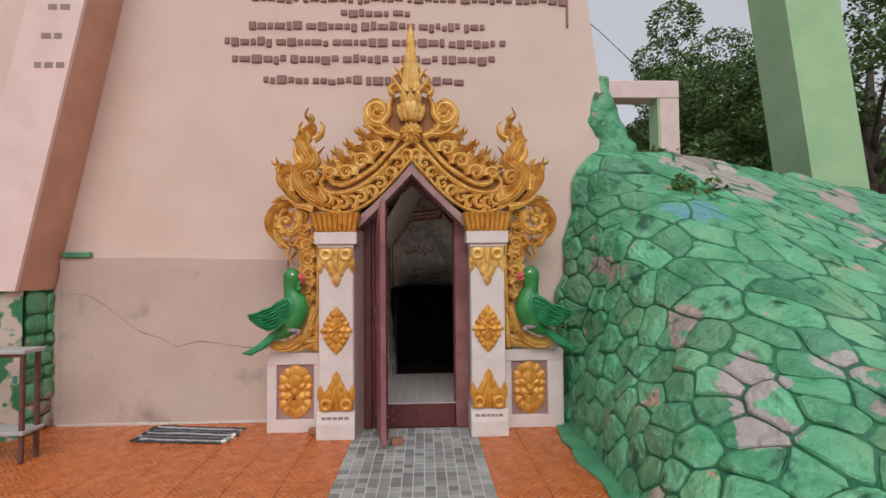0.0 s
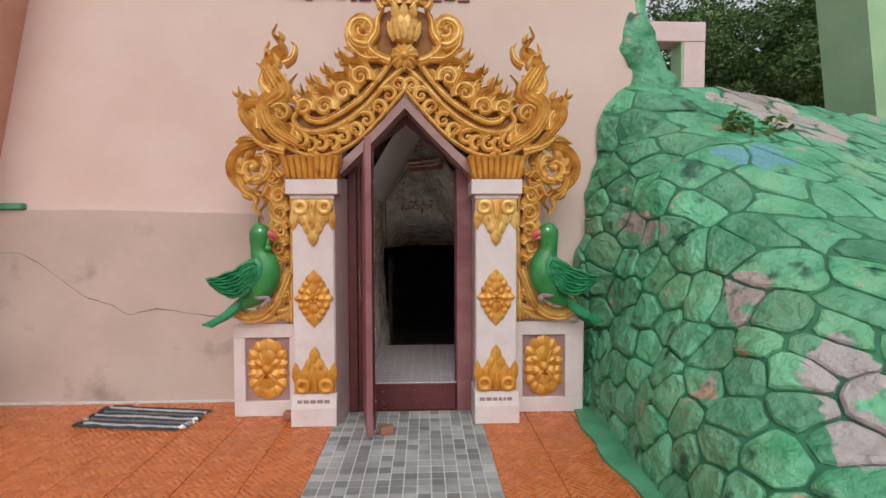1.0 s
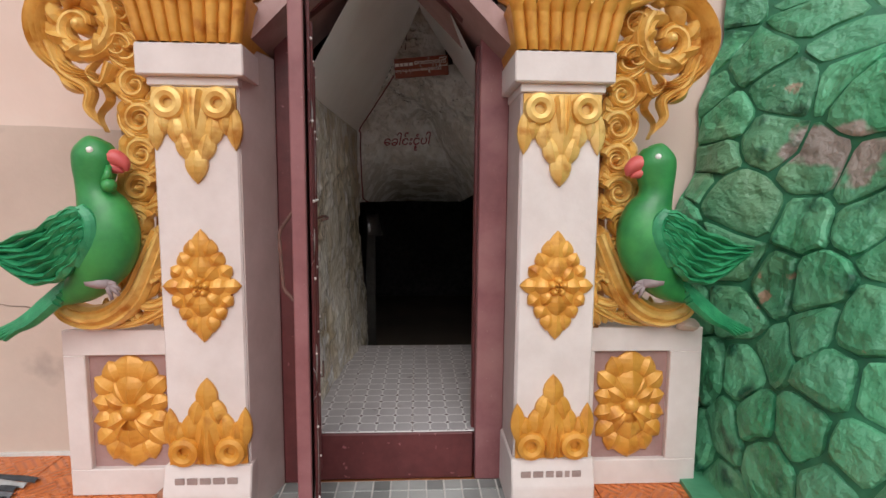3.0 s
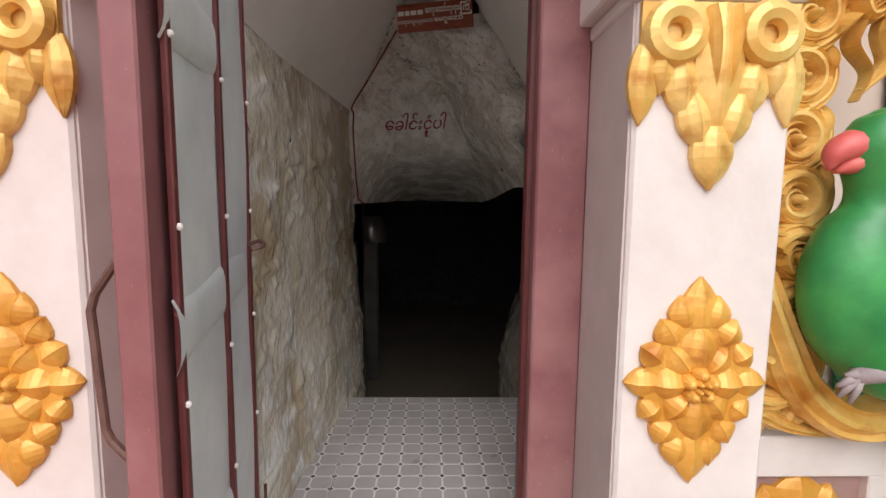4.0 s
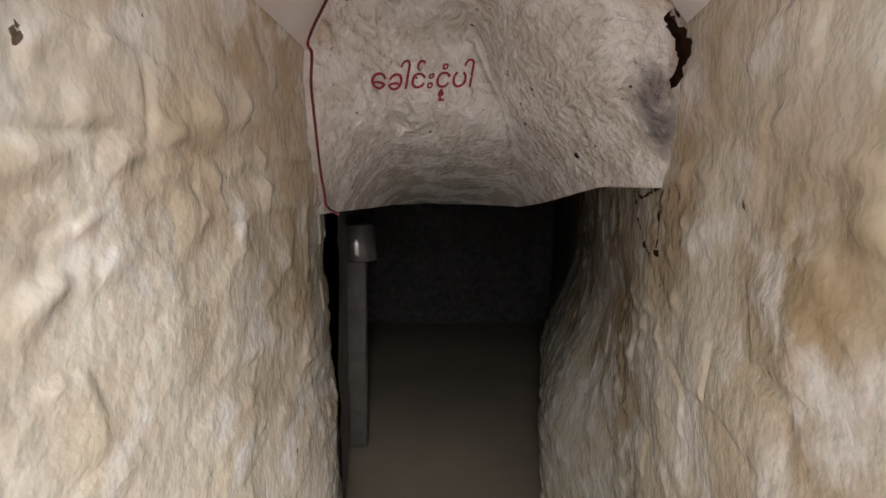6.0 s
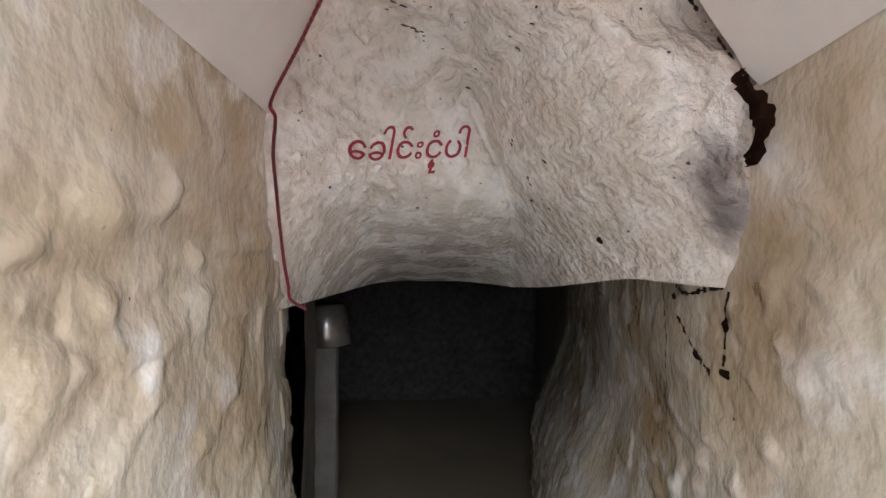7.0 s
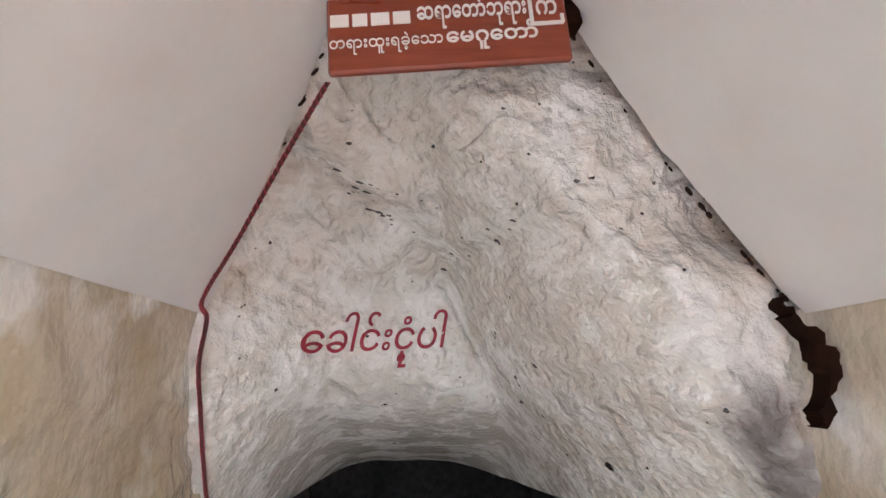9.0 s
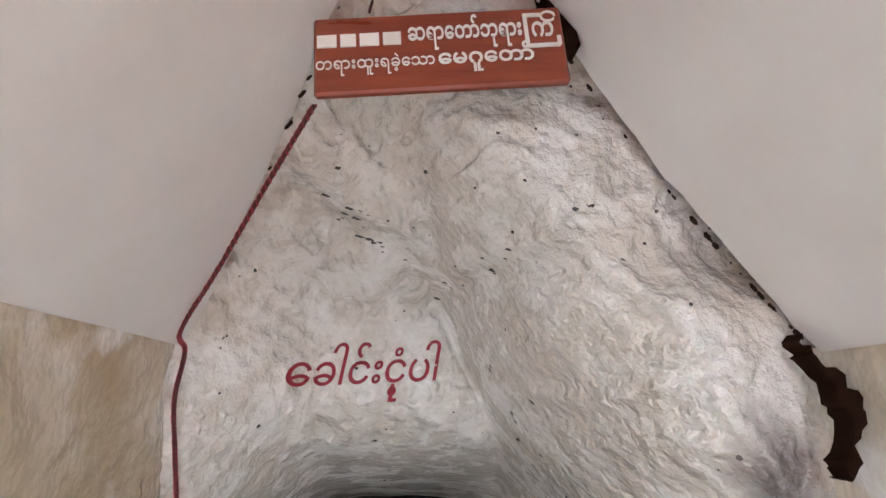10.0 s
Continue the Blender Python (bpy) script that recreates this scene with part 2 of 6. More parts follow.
M["column_green"] = material("light_green_column_paint", ((0.30, 0.50, 0.26), (0.38, 0.58, 0.32)), 2, 0.6, bump=0.001)
M["bird"] = material("green_bird_paint", ((0.02, 0.17, 0.045), (0.05, 0.30, 0.07)), 6, 0.35, bump=0.001)
M["bird_wing"] = material("blue_green_wing_paint", ((0.02, 0.20, 0.08), (0.05, 0.33, 0.14)), 14, 0.35, bump=0.001)
M["beak"] = material("red_beak_paint", ((0.55, 0.08, 0.08), (0.65, 0.14, 0.12)), 10, 0.4)
M["leg"] = material("grey_leg_paint", ((0.26, 0.20, 0.20), (0.36, 0.29, 0.29)), 20, 0.6)
M["letters"] = material("mauve_relief_letter_paint", ((0.22, 0.11, 0.10), (0.30, 0.16, 0.15)), 20, 0.6)
M["red_paint"] = material("red_brushed_paint", ((0.26, 0.015, 0.03), (0.36, 0.03, 0.05)), 20, 0.5)
M["sign"] = material("red_brown_board", ((0.20, 0.035, 0.015), (0.28, 0.06, 0.025)), 6, 0.3, stretch=(1, 1, 8))
M["sign_white"] = material("white_letter_paint", ((0.80, 0.78, 0.74), (0.86, 0.84, 0.80)), 20, 0.5)
M["cord"] = material("dark_red_cord", ((0.05, 0.010, 0.012), (0.10, 0.02, 0.02)), 60, 0.8)
M["crack"] = material("dark_crack", ((0.016, 0.009, 0.006), (0.035, 0.02, 0.014)), 30, 0.9, spec=0.1)
M["hairline"] = material("brown_hairline", ((0.17, 0.12, 0.095), (0.26, 0.19, 0.15)), 30, 0.9)
M["hole"] = material("deep_dark_gap", ((0.010, 0.004, 0.002), (0.022, 0.010, 0.006)), 30, 0.9, spec=0.05)
M["ground"] = material("dusty_ground", ((0.16, 0.13, 0.10), (0.24, 0.20, 0.15)), 0.4, 0.95, bump=0.01)
M["leaf"] = material("tree_leaves", ((0.05, 0.105, 0.022), (0.115, 0.20, 0.045)), 1.2, 0.6, random_value=0.4, island=True)
M["bark"] = material("grey_bark", ((0.06, 0.045, 0.035), (0.11, 0.09, 0.07)), 6, 0.9, bump=0.02)
M["cloth_dark"] = material("charcoal_rag_stripe", ((0.03, 0.03, 0.033), (0.06, 0.06, 0.065)), 30, 0.95, bump=0.003)
M["cloth_light"] = material("pale_rag_stripe", ((0.34, 0.33, 0.32), (0.46, 0.45, 0.44)), 30, 0.95, bump=0.003)
M["cloth_dark2"] = material("slate_rag_stripe", ((0.11, 0.11, 0.12), (0.17, 0.17, 0.18)), 30, 0.95, bump=0.003)
M["stand_slab"] = material("pale_grey_slab", ((0.34, 0.35, 0.35), (0.46, 0.47, 0.46)), 6, 0.5, bump=0.001)
M["cloth_blue"] = material("blue_rag", ((0.05, 0.12, 0.28), (0.10, 0.20, 0.40)), 30, 0.95, bump=0.003)
M["brick"] = material("worn_brick", ((0.28, 0.12, 0.07), (0.36, 0.17, 0.10)), 18, 0.9, bump=0.003)
M["bar"] = material("faded_ink", ((0.28, 0.20, 0.18), (0.36, 0.27, 0.24)), 20, 0.8)
M["soot"] = material("flat_dark_grey", ((0.05, 0.045, 0.045), (0.12, 0.11, 0.10)), 12, 0.8)


# ---- mesh helpers ----
def obj(name, bm, mat, parent=None, label="", smooth=False):
    me = bpy.data.meshes.new(name)
    bmesh.ops.recalc_face_normals(bm, faces=bm.faces[:])
    bm.to_mesh(me)
    bm.free()
    for mt in mat if isinstance(mat, (list, tuple)) else [mat]:
        me.materials.append(M[mt])
    if smooth:
        for p in me.polygons:
            p.use_smooth = True
    ob = new(name, me)
    if parent:
        ob.parent = parent
    if label:
        ob["label"] = label
    return ob


def part(name, bm, mat, parent, label="", smooth=False):
    return obj(name, bm, mat, parent, label, smooth)


def pieces(name, bm, mat, parent, label, piece):
    """Links the largest connected shape of bm as a part and each of the others as a piece of it."""
    seen, groups = set(), []
    for v in bm.verts:
        if v in seen:
            continue
        todo, group = [v], []
        seen.add(v)
        while todo:
            q = todo.pop()
            group.append(q)
            for e in q.link_edges:
                o = e.other_vert(q)
                if o not in seen:
                    seen.add(o)
                    todo.append(o)
        groups.append(group)
    def size(g):
        xs, zs = [v.co.x for v in g], [v.co.z for v in g]
        return (max(xs) - min(xs)) * (max(zs) - min(zs))
    groups.sort(key=size, reverse=True)
    top = None
    for g in groups:
        b = bmesh.new()
        new_of = {v: b.verts.new(v.co) for v in g}
        for f in {f for v in g for f in v.link_faces}:
            b.faces.new([new_of[v] for v in f.verts])
        if top is None:
            top = part(name, b, mat, parent, label)
        else:
            part(piece, b, mat, top)
    bm.free()
    return top


def thing(name, at, label, category, group="", kind=""):
    e = new(name)
    e.location = at
    e.empty_display_size = 0.05
    return tagged(e, label, category, group, kind)


def box(x0, x1, y0, y1, z0, z1, bevel=0.0, bm=None, seg=1):
    """A box between two corners, with worn (bevelled) edges."""
    bm = bm or bmesh.new()
    r = bmesh.ops.create_cube(bm, size=1.0)
    bmesh.ops.scale(bm, vec=(x1 - x0, y1 - y0, z1 - z0), verts=r["verts"])
    bmesh.ops.translate(bm, vec=((x0 + x1) / 2, (y0 + y1) / 2, (z0 + z1) / 2), verts=r["verts"])
    if bevel:
        es = list({e for v in r["verts"] for e in v.link_edges})
        bmesh.ops.bevel(bm, geom=es, offset=bevel, segments=seg, affect="EDGES", profile=0.6)
    return bm


def prism(poly, y0, y1, bm=None, bevel=0.0):
    """A polygon of (x, z) points pushed through from y0 to y1."""
    bm = bm or bmesh.new()
    a = [bm.verts.new((x, y0, z)) for x, z in poly]
    b = [bm.verts.new((x, y1, z)) for x, z in poly]
    fs = [bm.faces.new(a), bm.faces.new(b[::-1])]
    for i in range(len(a)):
        j = (i + 1) % len(a)
        fs.append(bm.faces.new((a[i], b[i], b[j], a[j])))
    if bevel:
        bmesh.ops.bevel(bm, geom=fs[0].edges[:], offset=bevel, segments=2, affect="EDGES")
    return bm


def sheet(fn, nu, nv, bm=None):
    """A grid of points fn(u, v) with u and v from 0 to 1."""
    bm = bm or bmesh.new()
    g = [[bm.verts.new(fn(i / nu, j / nv)) for j in range(nv + 1)] for i in range(nu + 1)]
    for i in range(nu):
        for j in range(nv):
            bm.faces.new((g[i][j], g[i + 1][j], g[i + 1][j + 1], g[i][j + 1]))
    return bm


def tube(points, radius, bm=None, sides=8):
    """A round bar along points; radius is a number or one per point."""
    bm = bm or bmesh.new()
    pts = [Vector(p) for p in points]
    rs = radius if isinstance(radius, (list, tuple)) else [radius] * len(pts)
    rings = []
    side = None
    for i, p in enumerate(pts):
        d = (pts[min(i + 1, len(pts) - 1)] - pts[max(i - 1, 0)]).normalized()
        if side is None:
            side = d.orthogonal().normalized()
        side = (side - d * side.dot(d)).normalized()
        up = d.cross(side)
        rings.append([bm.verts.new(p + rs[i] * (math.cos(2 * math.pi * k / sides) * side + math.sin(2 * math.pi * k / sides) * up)) for k in range(sides)])
    for a, b in zip(rings, rings[1:]):
        for k in range(sides):
            bm.faces.new((a[k], a[(k + 1) % sides], b[(k + 1) % sides], b[k]))
    bm.faces.new(rings[0][::-1])
    bm.faces.new(rings[-1])
    return bm


def fbm(x, y, z=0.0, octaves=4):
    return noise.fractal(Vector((x, y, z)), 0.9, 2.1, octaves)


def spline(points, steps=6):
    """Points along a smooth curve through the given ones (any dimension)."""
    ps = [np.array(p, float) for p in points]
    ps = [2 * ps[0] - ps[1]] + ps + [2 * ps[-1] - ps[-2]]
    out = []
    for i in range(1, len(ps) - 2):
        p0, p1, p2, p3 = ps[i - 1:i + 3]
        for k in range(steps):
            t = k / steps
            out.append(0.5 * (2 * p1 + (p2 - p0) * t + (2 * p0 - 5 * p1 + 4 * p2 - p3) * t * t + (3 * p1 - p0 - 3 * p2 + p3) * t ** 3))
    out.append(ps[-2])
    return out


# ---- the setting ----
WALL_Y = 6.30          # face of the facade wall
FRONT_Y = 5.64         # face of the gate's pillars
FLOOR_IN = 0.25        # floor behind the threshold


def build_ground():
    bm = sheet(lambda u, v: (-400 + 800 * u, -60 + 860 * v, -0.45), 2, 2)
    tagged(obj("ground", bm, "ground"), "bare dusty earth around the terrace", "ground", kind="structure")
    bm = box(-9, 4.2, -4.0, WALL_Y + 0.2, -0.45, -0.012)
    tagged(obj("floor", bm, "orange_grout"), "terrace of glazed orange tiles with a grey mosaic path", "floor", kind="structure")


def build_facade():
    # the wall leans in at its right end, and is cut by the gateway
    w = bmesh.new()
    prism([(-9, 0), (-0.62, 0), (-0.62, 9.0), (-9, 9.0)], WALL_Y, WALL_Y + 0.3, w)
    prism([(0.62, 0), (2.66, 0), (2.05, 4.8), (1.5, 9.0), (0.62, 9.0)], WALL_Y, WALL_Y + 0.3, w)
    prism([(-0.62, 2.7), (0.62, 2.7), (0.62, 9.0), (-0.62, 9.0)], WALL_Y, WALL_Y + 0.3, w)
    tagged(obj("wall_north", w, "wall"), "tall cream-pink painted facade wall with raised lettering", "wall", kind="structure")
    rng = random.Random(4)
    top = spline([(-3.86, 1.82), (-3.0, 1.815), (-2.2, 1.80), (-1.4, 1.77)], 6)
    d = prism([(-1.4, 0), (-3.86, 0)] + [(p[0], p[1] + rng.uniform(-0.004, 0.004)) for p in top], WALL_Y - 0.035, WALL_Y - 0.002)
    dado = tagged(obj("trim", d, "dado"), "bare grey rendered lower band of the wall, cracked across", "wall", kind="structure")
    line = prism([(-3.86, 0), (-1.5, 0), (-1.5, 0.022), (-2.4, 0.016), (-3.0, 0.024), (-3.86, 0.02)], WALL_Y - 0.05, WALL_Y - 0.03)
    part("mortar_line", line, "grout", dado, "rough pale mortar fillet along the floor")
    # hairline crack through the render
    pts = spline([(-3.85, 1.42), (-3.55, 1.40), (-3.25, 1.20), (-3.02, 1.02), (-2.75, 0.92), (-2.6, 0.84), (-2.35, 0.89), (-1.95, 0.83), (-1.6, 0.80)], 5)
    c = bmesh.new()
    up, dn = [], []
    for i, p in enumerate(pts):
        t = 0.0015 + 0.006 * max(0, noise.noise(Vector((p[0] * 5, 1.3, 0))) + 0.25)
        up.append((p[0], p[1] + t + rng.uniform(-0.006, 0.006)))
        dn.append((up[-1][0], up[-1][1] - 2 * t))
    prism(up + dn[::-1], WALL_Y - 0.038, WALL_Y - 0.034, c)
    part("crack", c, "hairline", dado, "thin wandering crack")


def build_pink_column():
    e = thing("leaning_column", (-4.1, 6.0, 1.5), "pale pink leaning column with salmon sides on a green rock base", "column")
    lo, hi = 1.48, 9.0
    k = -0.21
    def px(z): return -3.92 + (z - lo) * -k
    e.location = (0, 0, 0)
    f = prism([(px(lo) - 0.62, lo), (px(lo), lo), (px(hi), hi), (px(hi) - 0.46, hi)], 5.74, 5.78)
    part("front_face", f, "column_pink", e)
    s = prism([(px(lo) - 0.60, lo), (px(lo) - 0.004, lo), (px(hi) - 0.004, hi), (px(hi) - 0.45, hi)], 5.78, WALL_Y)
    part("shaft", s, "column_side", e, "salmon side of the column")
    rng = random.Random(12)
    for z, n in ((4.35, 2), (4.05, 2), (3.75, 3)):
        x = px(z) - 0.34
        for i in range(n):
            wd = rng.uniform(0.07, 0.11)
            part("lettering", box(x, x + wd, 5.735, 5.741, z - 0.03, z + 0.03, 0.003), "bar", e, "faded painted lettering")
            x += wd + 0.03
    return e


def build_rock_plinth():
    e = thing("rock_plinth", (-4.5, 5.9, 0), "low green painted rock wall with peeling paint under the column", "rock base")
    e.location = (0, 0, 0)
    def f(u, v):
        x = -6.4 + 2.46 * u
        z = 1.5 * v
        return (x, max(5.5, 5.84 - 0.4 * (-3.94 - x)) + 0.04 * v + 0.02 * fbm(x * 2, z * 2, 3), z)
    bm = sheet(f, 40, 26)
    sheet(lambda u, v: (-6.4 + 2.46 * u, f(u, 1)[1] * (1 - v) + WALL_Y * v, 1.5), 40, 2, bm)
    part("front_face", bm, "green_peel", e)
    prismb = box(-6.4, -3.96, 5.95, WALL_Y, 0, 1.49)
    part("core", prismb, "green_joint", e)
    rng = random.Random(3)
    z = 0.0
    while z < 1.46:
        h = rng.uniform(0.13, 0.24)
        y = 5.93
        while y < WALL_Y - 0.05:
            d = rng.uniform(0.16, 0.3)
            b = bmesh.new()
            bmesh.ops.create_icosphere(b, subdivisions=2, radius=1)
            sx = rng.uniform(0.03, 0.05)
            for v in b.verts:
                v.co = Vector((-3.96 + v.co.x * sx, y + d / 2 + math.copysign(abs(v.co.y) ** 0.6, v.co.y) * d * 0.5, z + h / 2 + math.copysign(abs(v.co.z) ** 0.6, v.co.z) * h * 0.5)) + 0.02 * noise.noise_vector(v.co * 2 + Vector((y, z, 0)) * 9)
            part("stone", b, "green", e, smooth=True)
            y += d
        z += h
    part("ledge_stub", box(-3.82, -3.53, WALL_Y - 0.07, WALL_Y, 1.822, 1.88, 0.006), "green_kerb", e, "short green block on the wall's ledge")
    return e


MOUND_D = np.concatenate([np.linspace(0, 1.2, 60), np.linspace(1.25, 6.0, 60)])


def mound_profile(s):
    """Height over the distance from the mound's foot, at s metres out from the wall."""
    high = max(3.0 - 0.75 * s, 0.75)
    reach = 0.13 + 0.22 * s
    z = high * (1 - np.exp(-MOUND_D / reach)) - 0.2 * np.maximum(MOUND_D - 1.3, 0)
    arc = np.concatenate([[0], np.cumsum(np.hypot(np.diff(MOUND_D), np.diff(z)))])
    return z, arc


def rock_point(s, w):
    """The mound's skin: s runs out from the wall towards the viewer, w climbs from the foot over the back (metres)."""
    z, arc = mound_profile(s)
    d = float(np.interp(w, arc, MOUND_D))
    h = float(np.interp(w, arc, z))
    foot = 1.60 + 0.05 * math.sin(s * 1.7) + 0.03 * max(s - 1.5, 0)
    bulge = (0.09 * noise.noise(Vector((s * 1.2, w * 1.2, 2.0))) + 0.06 * noise.noise(Vector((s * 2.8, w * 2.8, 5.0)))) * min(1, w * 4)
    return Vector((foot + d - bulge, 6.28 - s, h + bulge * min(w * 0.6, 1)))


def clip_cell(poly, p, q):
    """The half of a polygon that lies nearer to p than to q."""
    mid, nrm = (p + q) / 2, q - p
    out = []
    for i in range(len(poly)):
        a, b = poly[i], poly[(i + 1) % len(poly)]
        da, db = np.dot(a - mid, nrm), np.dot(b - mid, nrm)
        if da <= 0:
            out.append(a)
        if da * db < 0:
            out.append(a + (b - a) * (da / (da - db)))
    return out


def build_mound():
    e = thing("rock_mound", (0, 0, 0), "large mound of green painted cement stones with dark joints", "rock mound")
    S, W = 4.6, 6.4
    def bed(u, v):
        p = rock_point(min(S * u / 0.985, S), min(W * v / 0.985, W))
        if u > 0.99 or v > 0.99:
            p.z = -0.45
        return p
    part("joint_bed", sheet(bed, 71, 111), "green_joint", e, "dark green joints between the stones", smooth=True)
    # a rock fin that climbs past the end of the wall
    def fin(u, v):
        a = 2 * math.pi * u
        r = (0.38 - 0.24 * v ** 0.7) * (1 + 0.35 * fbm(math.cos(a) * 1.5, math.sin(a) * 1.5, v * 4) + 0.12 * abs(math.sin(v * 14)))
        return (2.46 - 0.32 * v ** 0.8 + r * math.cos(a), 6.42 + 0.7 * r * math.sin(a), 2.55 + 1.35 * v)
    part("pinnacle", sheet(fin, 36, 36), "green", e, "narrow green rock fin beside the wall", smooth=True)
    kerb = bmesh.new()
    kp = spline([(1.50, 6.0), (1.47, 5.75), (1.42, 5.45), (1.44, 5.20), (1.40, 4.9), (1.46, 4.5), (1.42, 4.0), (1.46, 3.0), (1.46, 1.7)], 4)
    for z0, z1 in ((-0.01, 0.022),):
        a = [kerb.verts.new((p[0], p[1], z1)) for p in kp] + [kerb.verts.new((1.75, kp[-1][1], z1)), kerb.verts.new((1.75, kp[0][1], z1))]
        f = kerb.faces.new(a)
        r = bmesh.ops.extrude_face_region(kerb, geom=[f])
        bmesh.ops.translate(kerb, vec=(0, 0, z0 - z1), verts=[g for g in r["geom"] if isinstance(g, bmesh.types.BMVert)])
    part("kerb", kerb, "green_kerb", e, "green painted cement skirt along the floor")
    return e, S, W


def build_mound_stones(e, S, W):
    """Flat irregular stones laid over the mound: each one a cell with its own dome and sunk joints."""
    rng = random.Random(21)
    seeds = []
    tries = 0
    while tries < 9000:
        tries += 1
        p = np.array((rng.uniform(-0.1, S), rng.uniform(0.0, W)))
        gap = rng.choice((0.18, 0.24, 0.30, 0.36, 0.42))
        if all(np.hypot(*(p - q)) > gap for q in seeds):
            seeds.append(p)
    rest = bmesh.new()
    made = 0
    order = sorted(seeds, key=lambda p: p[1] + 0.8 * abs(p[0] - 1.2))
    for p in order:
        poly = [np.array(c) for c in ((p[0] - .5, p[1] - .5), (p[0] + .5, p[1] - .5), (p[0] + .5, p[1] + .5), (p[0] - .5, p[1] + .5))]
        for q in seeds:
            if q is not p and np.hypot(*(p - q)) < 0.9:
                poly = clip_cell(poly, p, q)
        if len(poly) < 3:
            continue
        # round the corners
        ring = []
        for i in range(len(poly)):
            a, b, c = poly[i - 1], poly[i], poly[(i + 1) % len(poly)]
            for q in (b + (a - b) * 0.13, b + (c - b) * 0.13, b + (c - b) * 0.5):
                w2 = noise.noise_vector(Vector((q[0] * 5, q[1] * 5, 7)))
                ring.append(q + np.array((w2.x, w2.y)) * 0.035)
        centre = sum(ring) / len(ring)
        size = max(np.hypot(*(r - centre)) for r in ring)
        inset = max(0.7, 1 - rng.uniform(0.005, 0.015) / max(size, 0.05))
        thick = rng.uniform(0.016, 0.046) * (1 - 0.6 * soft_step(1.0, 2.4, p[1]))
        tilt = np.array((rng.uniform(-1, 1), rng.uniform(-1, 1))) * 0.10
        bm = rest if made >= 300 else bmesh.new()
        levels = []
        for k, (sc, h) in enumerate(((inset, -0.2), (inset * 0.97, 0.55), (inset * 0.86, 0.88), (inset * 0.5, 1.05))):
            vs = []
            for r in ring:
                q = centre + (r - centre) * sc
                q = np.array((min(max(q[0], 0.0), S), min(max(q[1], 0.0), W)))
                b0 = rock_point(q[0], q[1])
                du = rock_point(min(q[0] + 0.02, S + 0.02), q[1]) - rock_point(q[0] - 0.02, q[1])
                dv = rock_point(q[0], q[1] + 0.02) - rock_point(q[0], max(q[1] - 0.02, 0))
                nn = du.cross(dv).normalized()
                if nn.x > 0 and nn.z < 0:
                    nn = -nn
                if nn.dot(Vector((-0.6, -0.5, 0.6))) < 0:
                    nn = -nn
                lift = thick * h * (1 + np.dot(tilt, q - centre) * 8 if k else 1) + 0.020 * noise.noise(Vector((q[0] * 8, q[1] * 8, 4))) * (k > 0)
                vs.append(bm.verts.new(b0 + nn * lift))
            levels.append(vs)
        m = len(ring)
        for a, b in zip(levels, levels[1:]):
            for i in range(m):
                bm.faces.new((a[i], a[(i + 1) % m], b[(i + 1) % m], b[i]))
        bm.faces.new(levels[-1])
        if made < 300:
            part("stone", bm, "green", e)
        made += 1
    ob = part("far_stone", rest, "green", e)
    ob["kind"] = "stuff"


